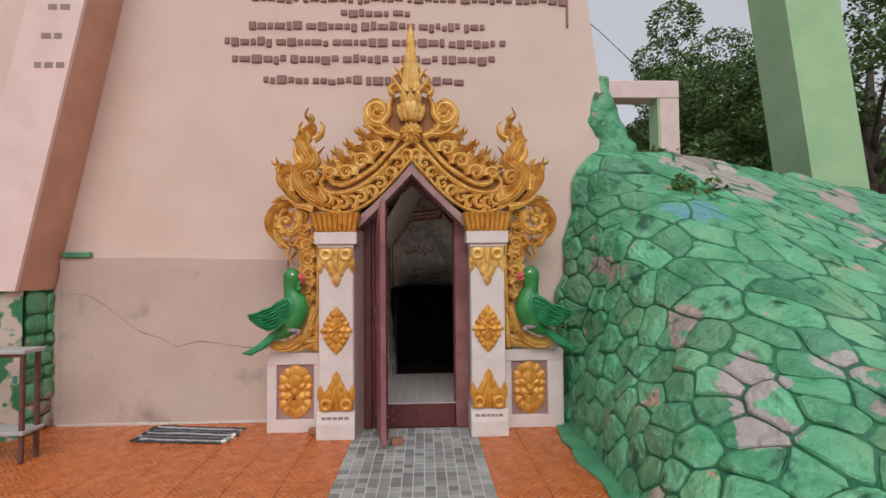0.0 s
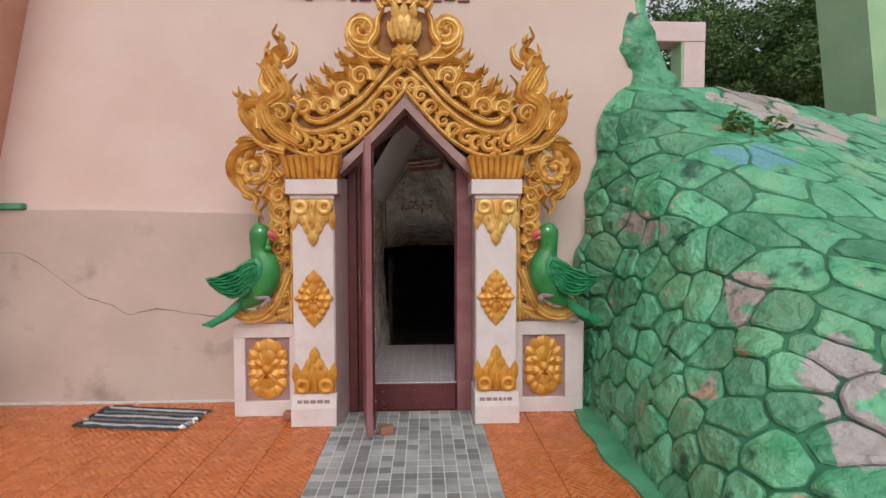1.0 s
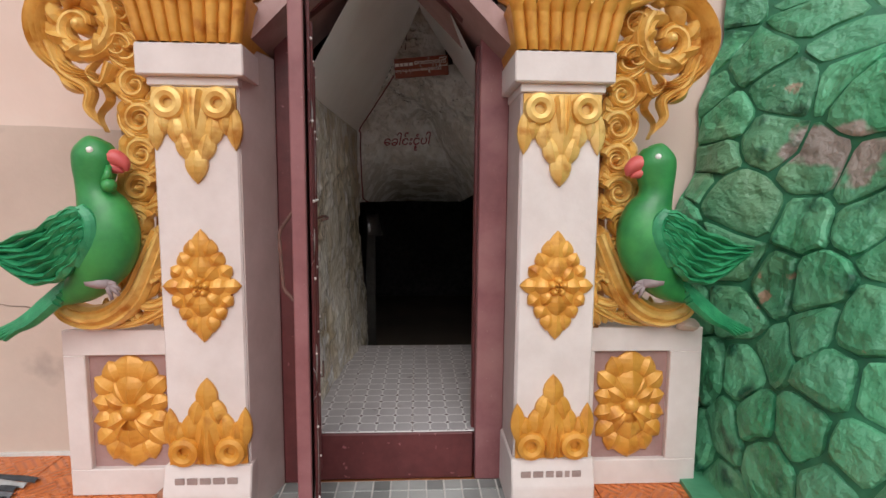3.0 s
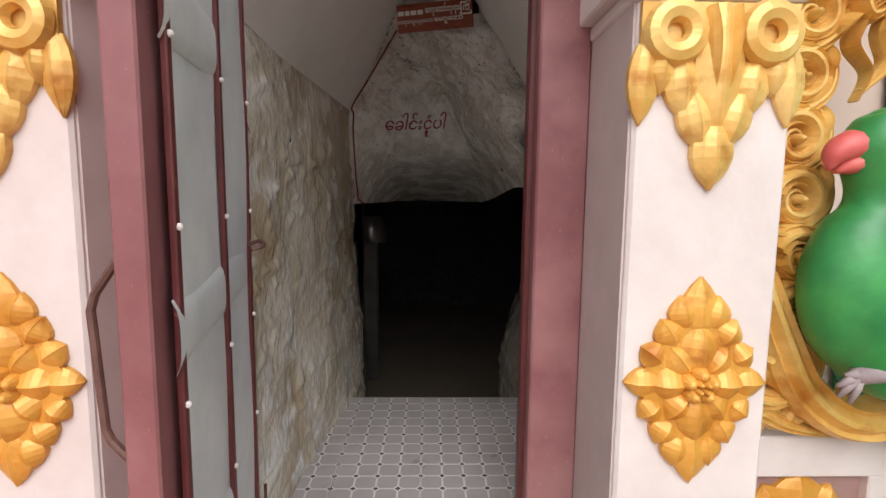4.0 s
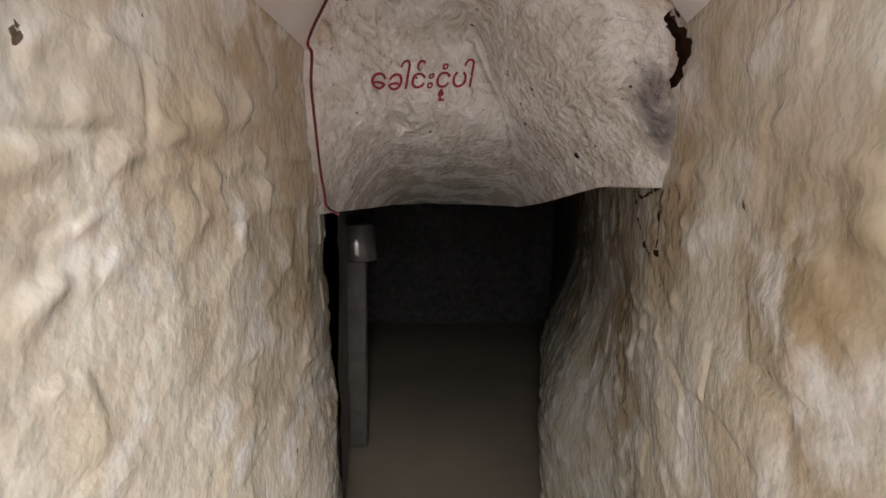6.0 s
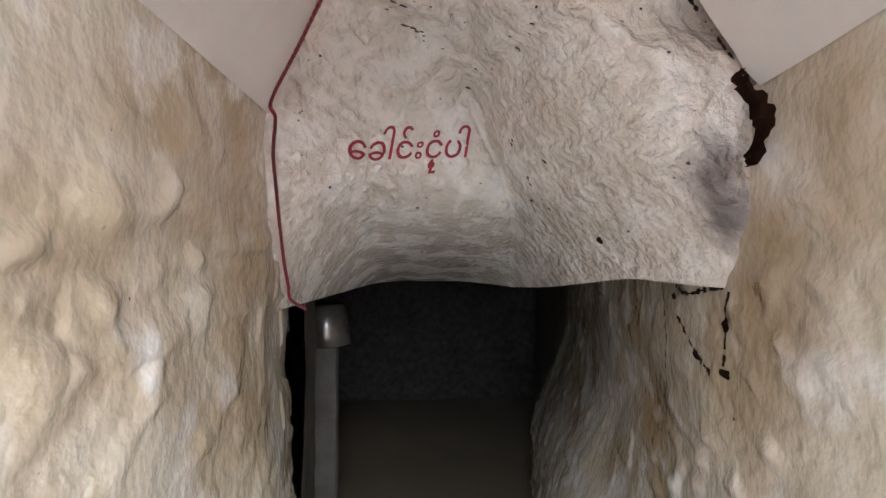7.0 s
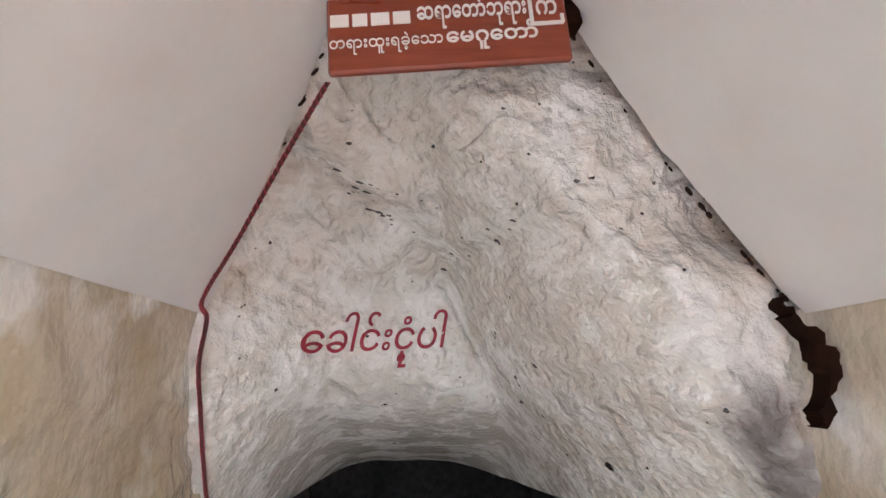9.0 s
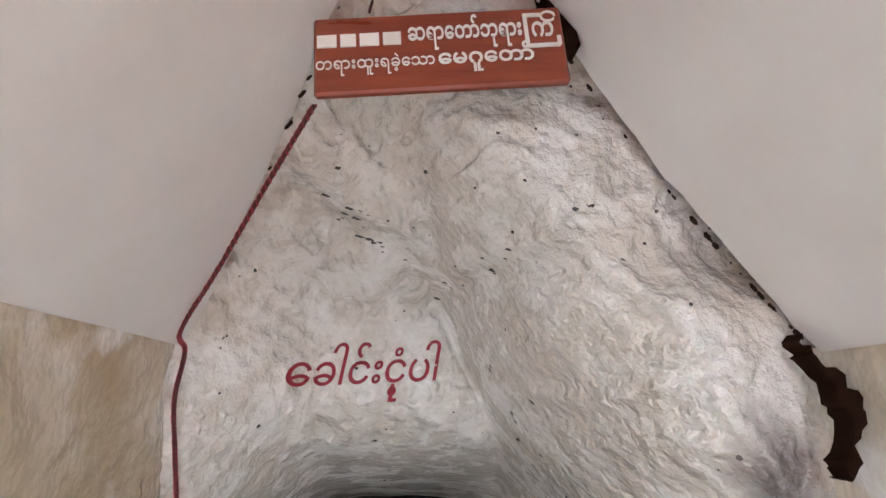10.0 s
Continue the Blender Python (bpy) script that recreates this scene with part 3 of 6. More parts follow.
def build_gateway():
    e = thing("gateway", (0, 0, 0), "ornate pagoda-style gateway with white pillars and a gilded gable", "gateway")
    for sgn in (-1, 1):
        def X(a, b): return (min(sgn * a, sgn * b), max(sgn * a, sgn * b))
        pil = part("pillar", box(*X(0.585, 0.925), FRONT_Y, WALL_Y, 0.27, 1.88, 0.008), "white", e)
        part("plinth", prism_plinth(sgn), "white", pil, "white stepped plinth with faded handwriting")
        part("inner_cheek", cheek(sgn), "cheek", pil, "reveal of the pillar, its white coloured as in shade")
        part("neck", box(*X(0.575, 0.935), FRONT_Y - 0.012, WALL_Y, 1.875, 1.91, 0.004), "white", pil)
        part("abacus", box(*X(0.545, 0.965), FRONT_Y - 0.04, WALL_Y, 1.91, 2.035, 0.006), "white", pil)
        ped = part("pedestal", box(*X(0.93, 1.50 if sgn < 0 else 1.58), 5.90, WALL_Y, 0, 0.80, 0.008), "white", e)
        wx = 1.50 if sgn < 0 else 1.56
        a, b = 1.02, 1.40
        for (u0, u1, v0, v1) in ((0.932, wx - 0.002, 0.69, 0.81), (0.932, wx - 0.002, 0.0, 0.13), (0.932, a, 0.13, 0.69), (b, wx - 0.002, 0.13, 0.69)):
            part("panel_frame", box(*X(u0, u1), 5.862, 5.8995, v0, v1, 0.004), "white", ped)
        part("panel", box(*X(a, b), 5.893, 5.8985, 0.13, 0.69), "mauve", ped, "mauve recessed panel")
    # hood: a pointed vault from the gable back to the wall
    inner = spline([(-0.60, 2.03), (-0.50, 2.12), (-0.36, 2.26), (-0.18, 2.44), (0.0, 2.63)], 4)
    outer = spline([(-0.66, 2.08), (-0.54, 2.19), (-0.38, 2.33), (-0.19, 2.52), (0.0, 2.72)], 4)
    ring = [tuple(p) for p in inner] + [(-p[0], p[1]) for p in inner[-2::-1]]
    oring = [tuple(p) for p in outer] + [(-p[0], p[1]) for p in outer[-2::-1]]
    bm = bmesh.new()
    y0, y1 = 5.70, WALL_Y
    A = [[bm.verts.new((x, y, z)) for x, z in r] for y in (y0, y1) for r in (ring, oring)]
    for i in range(len(ring) - 1):
        bm.faces.new((A[0][i], A[0][i + 1], A[1][i + 1], A[1][i]))
        bm.faces.new((A[2][i], A[2][i + 1], A[3][i + 1], A[3][i]))
        bm.faces.new((A[0][i], A[0][i + 1], A[2][i + 1], A[2][i]))
        bm.faces.new((A[1][i], A[1][i + 1], A[3][i + 1], A[3][i]))
    part("hood", bm, "mauve", e, "mauve pointed arch soffit", smooth=False)
    return e


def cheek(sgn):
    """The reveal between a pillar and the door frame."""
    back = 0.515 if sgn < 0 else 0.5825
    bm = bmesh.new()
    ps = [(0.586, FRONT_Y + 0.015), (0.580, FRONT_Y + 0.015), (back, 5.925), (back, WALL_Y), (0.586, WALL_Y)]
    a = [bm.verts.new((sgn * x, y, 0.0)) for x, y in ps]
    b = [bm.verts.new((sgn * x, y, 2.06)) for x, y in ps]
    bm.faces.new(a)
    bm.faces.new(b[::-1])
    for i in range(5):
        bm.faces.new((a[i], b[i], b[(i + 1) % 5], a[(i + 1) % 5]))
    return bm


def prism_plinth(sgn):
    bm = bmesh.new()
    x0, x1 = sorted((sgn * 0.57, sgn * 0.945))
    prof = [(5.60, 0), (5.60, 0.15), (5.63, 0.27), (WALL_Y, 0.27), (WALL_Y, 0)]
    a = [bm.verts.new((x0, y, z)) for y, z in prof]
    b = [bm.verts.new((x1, y, z)) for y, z in prof]
    bm.faces.new(a)
    bm.faces.new(b[::-1])
    for i in range(len(prof)):
        bm.faces.new((a[i], b[i], b[(i + 1) % 5], a[(i + 1) % 5]))
    bmesh.ops.bevel(bm, geom=bm.edges[:], offset=0.006, segments=1, affect="EDGES")
    return bm


def build_door():
    fr = thing("door_1", (0, 0, 0), "maroon metal door frame with one leaf standing open", "door", kind="structure")
    for sgn in (-1, 1):
        x = (-0.514, -0.435) if sgn < 0 else (0.443, 0.582)
        part("jamb", box(x[0], x[1], 5.93, 5.99, 0.0, 2.2, 0.006), "pink" if sgn > 0 else "maroon", fr)
        x = sorted((sgn * 0.428, sgn * 0.47))
        part("jamb_stop", box(x[0], x[1], 5.991, 6.04, 0.0, 2.16, 0.004), "maroon", fr)
    part("side_panel", box(-0.434, -0.40, 5.95, 5.98, 0.05, 2.18, 0.004), "maroon", fr)
    part("threshold", box(-0.434, 0.434, 5.95, 6.03, 0.0, 0.243, 0.006), "maroon", fr)
    # head of the frame: two raking bars that meet under the arch
    for sgn in (-1, 1):
        p = [(sgn * 0.575, 2.2), (sgn * 0.435, 2.2), (0, 2.55), (0, 2.69)]
        part("head_bar", prism(p if sgn > 0 else p[::-1], 5.93, 5.99), "maroon", fr)
    # the open leaf: half of the pointed door, turned square to the wall
    leaf = part("leaf", prism_leaf(), "pink", fr, "faded pink-red edge of the open leaf")
    y0, y1 = 5.27, 5.92
    sh = bmesh.new()
    def f(u, v):
        y = y0 + 0.06 + (y1 - y0 - 0.07) * u
        z = 0.10 + v * (2.24 - 0.23 * u - 0.10)
        return (-0.235 - 0.112 * (y - 5.265) / 0.66 + 0.011 + 0.006 * math.sin(z * 5 + y * 9) * math.sin(z * 3.1), y, z)
    sheet(f, 8, 30, sh)
    part("sheet_lining", sh, "tin", leaf, "dented galvanised sheet lining", smooth=True)
    for y in (5.33, 5.64, 5.915):
        xo = 0.018 - 0.112 * (y - y0) / (y1 - y0)
        part("strip", box(-0.243 + xo, -0.232 + xo, y - 0.008, y + 0.008, 0.08, 2.28 - 0.39 * (y - 5.27), 0.002), "maroon", leaf)
        for k in range(7):
            b = bmesh.new()
            bmesh.ops.create_uvsphere(b, u_segments=8, v_segments=5, radius=0.006)
            bmesh.ops.translate(b, vec=(-0.230 + xo, y, 0.3 + 0.28 * k), verts=b.verts[:])
            part("rivet", b, "white", leaf, smooth=True)
    for z in (0.75, 1.25, 1.75):
        rail = sheet(lambda u, v: (-0.219 - 0.112 * u - 0.012 * abs(2 * v - 1) ** 4, y0 + 0.04 + (y1 - y0 - 0.06) * u, z - 0.06 + 0.12 * v + 0.02 * u), 4, 8)
        part("cross_rail", rail, "tin", leaf, smooth=True)
    part("handle", tube([(-0.268, 5.285, 1.407), (-0.328, 5.29, 1.325), (-0.336, 5.29, 1.30), (-0.326, 5.29, 1.118), (-0.318, 5.29, 1.10), (-0.262, 5.285, 1.043)], 0.0065), "iron", leaf, "bent iron pull handle")
    part("hasp", tube(spline([(-0.318, 5.885, 1.335), (-0.285, 5.865, 1.345), (-0.262, 5.83, 1.338), (-0.285, 5.805, 1.33)], 4), 0.006), "iron", leaf, "rusty hasp ring")
    part("bolt", tube([(-0.35, 5.93, 0.55), (-0.315, 5.94, 0.55), (-0.315, 5.94, 0.63)], 0.005), "iron", leaf)
    return fr


def prism_leaf():
    bm = bmesh.new()
    prof = [(5.265, 0.05), (5.925, 0.05), (5.925, 2.06), (5.265, 2.32)]
    a = [bm.verts.new((-0.285 - 0.112 * (y - 5.265) / 0.66, y, z)) for y, z in prof]
    b = [bm.verts.new((-0.235 - 0.112 * (y - 5.265) / 0.66, y, z)) for y, z in prof]
    bm.faces.new(a)
    bm.faces.new(b[::-1])
    for i in range(4):
        bm.faces.new((a[i], b[i], b[(i + 1) % 4], a[(i + 1) % 4]))
    bmesh.ops.bevel(bm, geom=bm.edges[:], offset=0.004, segments=1, affect="EDGES")
    return bm


# passage: two plaster walls that lean apart, a pointed vault, and a rough rock face over a low tunnel
def left_x(y, z):
    x = -0.40 + 0.045 * max(0.0, min(y, 7.75) - 6.6) - 0.10 * max(0.0, y - 7.75)
    return x + 0.06 * max(0.0, min(1.0, (1.15 - z) / 0.9)) * max(0.0, min(1.0, (y - 6.6) / 0.8))


def soft_step(a, b, t):
    t = max(0.0, min(1.0, (t - a) / (b - a)))
    return t * t * (3 - 2 * t)


def right_x(y, z):
    x = 0.52 + 0.175 * (y - 6.04) + 0.05 * max(y - 7.3, 0)
    return x - 0.30 * soft_step(7.6, 8.9, y) * (1 - soft_step(0.0, 1.0, z))          # the tunnel's foot swells inwards


def ridged(x, y, z):
    """Noise folded into sharp crests."""
    return 1 - 2.2 * abs(noise.noise(Vector((x, y, z))))


def rough(y, z, k):
    """Thick limewash over rough masonry: broad swells, slabs with worn edges, runs and hand-sized daubs."""
    wy = y + 0.03 * noise.noise(Vector((y * 6, z * 6, k + 9)))
    wz = z + 0.03 * noise.noise(Vector((y * 6, z * 6, k + 4)))
    a = 0.016 * fbm(y * 1.5, z * 2.4, k, 3) + 0.005 * noise.noise(Vector((y * 3.4, z * 5.5, k)))
    n1 = noise.noise(Vector((wy * 5, wz * 9, k + 2)))
    n2 = noise.noise(Vector((wy * 10, wz * 17, k + 5)))
    patch = soft_step(-0.25, 0.3, noise.noise(Vector((y * 2.1, z * 2.1, k + 7))))
    daubs = 0.014 * max(0.0, n1) ** 1.3 + (0.006 + 0.016 * patch) * max(0.0, n2) ** 1.2 + 0.002 * patch * ridged(wy * 15, wz * 26, k)
    row = math.floor(wz / 0.155)
    fz = wz / 0.155 - row
    col = wy / 0.31 + 0.5 * (row % 2)
    fy = col - math.floor(col)
    edge = min(fz * 0.155, (1 - fz) * 0.155, fy * 0.31, (1 - fy) * 0.31)
    proud = noise.cell(Vector((math.floor(col) + 0.5, row + 0.5, k + 0.5)))
    return a + daubs + 0.008 * soft_step(0.002, 0.02, edge) * (proud > 0.15) * soft_step(-0.1, 0.2, noise.noise(Vector((y * 1.3, z * 1.3, k + 13))))


SPRING_L, SPRING_R = 1.97, 1.93


def ledge_z(x):
    """Height of the broken ledge that runs down across the rock face."""
    return 2.265 - 0.42 * x + 0.045 * noise.noise(Vector((x * 6, 4, 0)))


def face_y(x, z):
    """How deep the rock face over the tunnel lies at a place on it."""
    y = 8.05 - 0.28 * max(0.0, min(1.0, (-x - 0.08) / 0.30))
    y += 1.25 * max(0.0, (1.90 - z) / 0.50) ** 2 * math.exp(-((x - 0.19) / 0.49) ** 4)
    y -= 0.5 * max(0.0, min(1.0, (z - 2.1) / 0.35))
    x0 = max(0.22 + (2.15 - z) * 0.5, 0.12)
    q = max(0.0, min(1.0, (x - x0 - 0.02) / 0.28))
    q = q * (2 - q)
    up = soft_step(1.58, 1.86, z)
    y -= (up * max(0.0, y - 7.29) + (1 - up) * 0.76) * q
    y += 0.028 * math.exp(-((x - x0 - 0.01) / 0.016) ** 2) * (z < 2.15)                     # the crease beside it
    over = soft_step(-0.008, 0.012, z - ledge_z(x)) * soft_step(-0.3, -0.1, x)
    y -= 0.12 * over * (1 - 0.6 * q)                                                        # a ledge of rock below the board
    wx = x + 0.035 * noise.noise(Vector((x * 7, z * 7, 21)))
    wz = z + 0.035 * noise.noise(Vector((x * 7, z * 7, 27)))
    wild = 0.30 + 0.70 * max(over, 0.85 * soft_step(0.0, 0.4, q), soft_step(2.02, 2.12, z))
    r = 0.042 * fbm(x * 3.3, z * 3.3, 11, 4)
    wild *= 0.25 + 0.75 * soft_step(1.5, 1.85, z)
    r -= wild * (0.036 * ridged(wx * 7, wz * 9, 3) + 0.030 * ridged(wx * 15 + wz * 7, wz * 15, 8) + 0.015 * ridged(wx * 31, wz * 34 - wx * 12, 5))
    r -= 0.005 * wild * ridged(wx * 50, wz * 40, 6)
    return max(y + r * (1 - 0.25 * q), 7.318 + 0.25 * r + 0.06 * soft_step(1.98, 2.1, z))


def build_passage():
    bm = sheet(lambda u, v: (left_x(5.99 + 2.3 * u, -0.6 + 2.57 * v) + rough(5.99 + 2.3 * u, 2.57 * v, 1) * min(1, u * 12, (1 - v) * 22), 5.99 + 2.3 * u, -0.6 + (SPRING_L + 0.6) * v), 330, 320)
    tagged(obj("wall_west", bm, "plaster", smooth=True), "uneven limewashed plaster wall stained brown with damp", "wall", kind="structure")
    bm = sheet(lambda u, v: (right_x(5.99 + 4.6 * u, -1.6 + 3.53 * v) - rough(5.99 + 4.6 * u, 3.53 * v, 7) * min(1, u * 24, (1 - v) * 30), 5.99 + 4.6 * u, -1.6 + (SPRING_R + 1.6) * v), 480, 400)
    tagged(obj("wall_east", bm, "plaster", smooth=True), "uneven limewashed plaster wall with peeling bricks", "wall", kind="structure")
    # the pointed vault
    def ridge(y): return 0.5 * (left_x(y, 2) + right_x(y, 2))
    def fl(u, v):
        y = 5.99 + (1.83 - 0.76 * v + 0.02 * noise.noise(Vector((v * 9, 2, 0)))) * u
        a = Vector((left_x(y, 2) + 0.002, y, SPRING_L - 0.004))
        b = Vector((ridge(y), y, 2.72))
        p = a.lerp(b, v)
        p.z += 0.02 * math.sin(math.pi * v) + 0.008 * noise.noise(p * 3)
        return p
    def frr(u, v):
        y = 5.99 + (1.29 + 0.26 * v - 0.36 * v * v + 0.016 * noise.noise(Vector((v * 13, 5, 0)))) * u
        a = Vector((right_x(y, 2) - 0.002, y, SPRING_R - 0.004))
        b = Vector((ridge(y), y, 2.72))
        p = a.lerp(b, v)
        p.z += 0.02 * math.sin(math.pi * v) + 0.008 * noise.noise(p * 3)
        return p
    bm = sheet(fl, 40, 24)
    sheet(frr, 40, 24, bm)
    tagged(obj("ceiling", bm, "vault", smooth=True), "smooth white plastered pointed vault", "ceiling", kind="structure")
    # rock face above the tunnel
    def ff(u, v):
        x = -0.47 + 1.47 * u
        zb = 1.385 + 0.125 * soft_step(0.60, 0.70, x) + 0.012 * noise.noise(Vector((x * 6, 0, 3)))
        if v < 0.12:                       # underside, running back into the tunnel
            k = 1 - v / 0.12
            return (x, face_y(x, zb) + 1.2 * k, zb + 0.25 * k)
        z = zb + (3.08 - zb) * (v - 0.12) / 0.88
        return (x, face_y(x, z), z)
    tagged(obj("wall_lintel", sheet(ff, 300, 340), "rock_white", smooth=True), "lumpy whitewashed rock face over a low dark opening", "wall", kind="structure")
    def tun(u, v):
        y = 8.6 + 4.6 * u
        a = math.pi * (1.0 - v)
        x = 0.25 + 0.10 * (y - 8) + (0.95 + 0.05 * u) * math.cos(a)
        z = 1.62 + 0.16 * math.sin(a) + 0.03 * fbm(x * 3, y * 3)
        return (x, y, z)
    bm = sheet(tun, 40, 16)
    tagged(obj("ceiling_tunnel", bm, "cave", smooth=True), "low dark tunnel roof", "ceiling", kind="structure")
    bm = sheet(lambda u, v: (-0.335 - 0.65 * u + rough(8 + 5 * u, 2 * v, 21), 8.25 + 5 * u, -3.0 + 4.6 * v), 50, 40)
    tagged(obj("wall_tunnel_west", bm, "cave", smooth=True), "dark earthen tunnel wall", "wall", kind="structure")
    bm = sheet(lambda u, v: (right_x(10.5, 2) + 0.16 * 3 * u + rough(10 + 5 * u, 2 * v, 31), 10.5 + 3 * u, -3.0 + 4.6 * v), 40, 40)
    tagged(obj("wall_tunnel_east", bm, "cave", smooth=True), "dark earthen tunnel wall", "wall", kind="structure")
    # the end wall gets a dark grey in place of the depth's shade
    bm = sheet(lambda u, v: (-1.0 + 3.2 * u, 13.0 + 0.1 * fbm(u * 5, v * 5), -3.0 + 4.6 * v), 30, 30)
    tagged(obj("wall_tunnel_end", bm, "soot", smooth=True), "earthen end of the tunnel, coloured dark for its unlit depth", "wall", kind="structure")
    # added shell, never in view: plain boxes that keep the daylight out
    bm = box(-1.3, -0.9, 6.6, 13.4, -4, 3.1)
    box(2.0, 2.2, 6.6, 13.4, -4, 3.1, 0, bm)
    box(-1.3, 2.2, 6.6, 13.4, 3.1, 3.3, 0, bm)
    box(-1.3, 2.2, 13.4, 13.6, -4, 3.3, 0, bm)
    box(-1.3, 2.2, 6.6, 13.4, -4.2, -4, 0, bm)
    tagged(obj("wall_outer", bm, "cave"), "added unseen shell that keeps daylight out of the passage", "wall", kind="structure")
    # floor and the steps that go down behind it
    bm = box(-0.6, 1.2, 6.03, 7.45, -0.3, FLOOR_IN - 0.006)
    tagged(obj("floor_passage", bm, "tile_joint"), "patterned pale ceramic tile floor of the passage", "floor", kind="structure")
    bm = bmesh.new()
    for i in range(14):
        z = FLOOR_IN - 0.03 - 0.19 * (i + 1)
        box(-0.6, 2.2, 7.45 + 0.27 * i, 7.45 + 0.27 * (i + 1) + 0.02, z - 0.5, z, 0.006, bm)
    tagged(obj("stairs", bm, "tread"), "earthen steps going down into the tunnel, coloured black for lack of light", "stairs", kind="structure")


def build_far():
    e = thing("concrete_frame", (6.3, 13.2, 0), "pale pink concrete portal frame standing behind the mound", "frame")
    e.location = (0, 0, 0)
    part("post", box(6.20, 6.72, 13.1, 13.6, -0.45, 6.42, 0.02), "column_pink", e)
    part("post", box(3.3, 3.8, 13.1, 13.6, -0.45, 6.42, 0.02), "column_pink", e)
    part("beam", box(3.3, 6.72, 13.08, 13.62, 5.98, 6.44, 0.02), "column_pink", e)
    part("inner_face", box(6.15, 6.198, 13.1, 13.6, -0.45, 5.97), "column_green", e, "green painted inner face of the post")
    c = thing("green_column", (0, 0, 0), "light green leaning concrete column beside the mound", "column")
    def cx(z): return 5.27 - 0.117 * (z - 2.69)
    part("shaft", prism([(cx(-0.45), -0.45), (cx(-0.45) + 0.76, -0.45), (cx(9) + 0.76, 9), (cx(9), 9)], 7.0, 7.7), "column_green", c)


build_ground()
build_facade()
build_pink_column()
build_rock_plinth()
mound, MOUND_S, MOUND_W = build_mound()
gate = build_gateway()
build_door()
build_passage()
build_far()
# ---- the gilded carving ----
U = 0.00594            # the carving is drawn on a grid of 6 mm, u out from the axis and v up from the floor
ORN_Y = 5.77
SCROLL = ((-1, 0), (-0.94, 0.55), (-0.68, 0.86), (-0.46, 0.70), (-0.12, 0.98), (0.14, 0.98), (0.48, 0.72), (0.70, 0.85), (0.94, 0.5), (1, 0))
LEAFP = ((-1, 0), (-0.95, 0.42), (-0.55, 0.70), (-0.1, 0.92), (0, 1.0), (0.1, 0.92), (0.55, 0.70), (0.95, 0.42), (1, 0))


def ribbon(bm, pts, height, y, prof=SCROLL):
    """A carved stroke in the plane of the facade: pts are (x, z, half width); the profile stands out by height."""
    ps = [np.array(p, float) for p in pts]
    wmax = max(p[2] for p in ps)
    rings = []
    for i, p in enumerate(ps):
        d = ps[min(i + 1, len(ps) - 1)][:2] - ps[max(i - 1, 0)][:2]
        d = d / (np.hypot(*d) + 1e-9)
        nx, nz = -d[1], d[0]
        k = height * (0.35 + 0.65 * min(1, p[2] / wmax))
        rings.append([bm.verts.new((p[0] + nx * a * p[2], y - k * h, p[1] + nz * a * p[2])) for a, h in prof])
    m = len(prof)
    for a, b in zip(rings, rings[1:]):
        for k in range(m):
            bm.faces.new((a[k], a[(k + 1) % m], b[(k + 1) % m], b[k]))
    bm.faces.new(rings[0])
    bm.faces.new(rings[-1][::-1])


def leaf_stroke(bm, x, z, angle, length, half, height, y, bend=0.0):
    """A pointed leaf with a raised midrib."""
    pts = []
    for i in range(7):
        t = i / 6
        a = radians(angle) + bend * t
        pts.append((x + length * t * math.cos(a), z + length * t * math.sin(a), max(half * (0.45 + 1.9 * t - 2.33 * t * t), 0.0008)))
    ribbon(bm, pts, height, y, LEAFP)


def knob(bm, x, z, r, depth, y, seg=12):
    ret = bmesh.ops.create_uvsphere(bm, u_segments=seg, v_segments=8, radius=1)
    for v in ret["verts"]:
        v.co = Vector((x + v.co.x * r, y - v.co.z * depth, z + v.co.y * r))


def curl(bm, x, z, r, start, turns, half, height, y, sgn=1):
    """A volute that winds in to a knob."""
    n = int(16 * turns) + 4
    pts = []
    for i in range(n + 1):
        t = i / n
        a = radians(start) + sgn * 2 * math.pi * turns * t
        rr = r * (1 - 0.80 * t)
        pts.append((x + rr * math.cos(a), z + rr * math.sin(a), half * (1 - 0.55 * t)))
    ribbon(bm, pts, height, y)
    knob(bm, x, z, r * 0.26, height * 1.1, y)


def stroke(bm, sgn, pts, half0, half1, height, y, steps=6, swell=0.0):
    """A tapering scroll along grid points (u, v), mirrored by sgn."""
    c = spline(pts, steps)
    n = len(c) - 1
    ribbon(bm, [(sgn * p[0] * U, p[1] * U, U * (half0 + (half1 - half0) * i / n + swell * math.sin(math.pi * i / n))) for i, p in enumerate(c)], height, y)


GROOVED = ((-1, 0), (-0.97, 0.45), (-0.80, 0.78), (-0.62, 0.52), (-0.45, 0.92), (-0.22, 0.66), (0, 1.0), (0.22, 0.66), (0.45, 0.92), (0.62, 0.52), (0.80, 0.78), (0.97, 0.45), (1, 0))


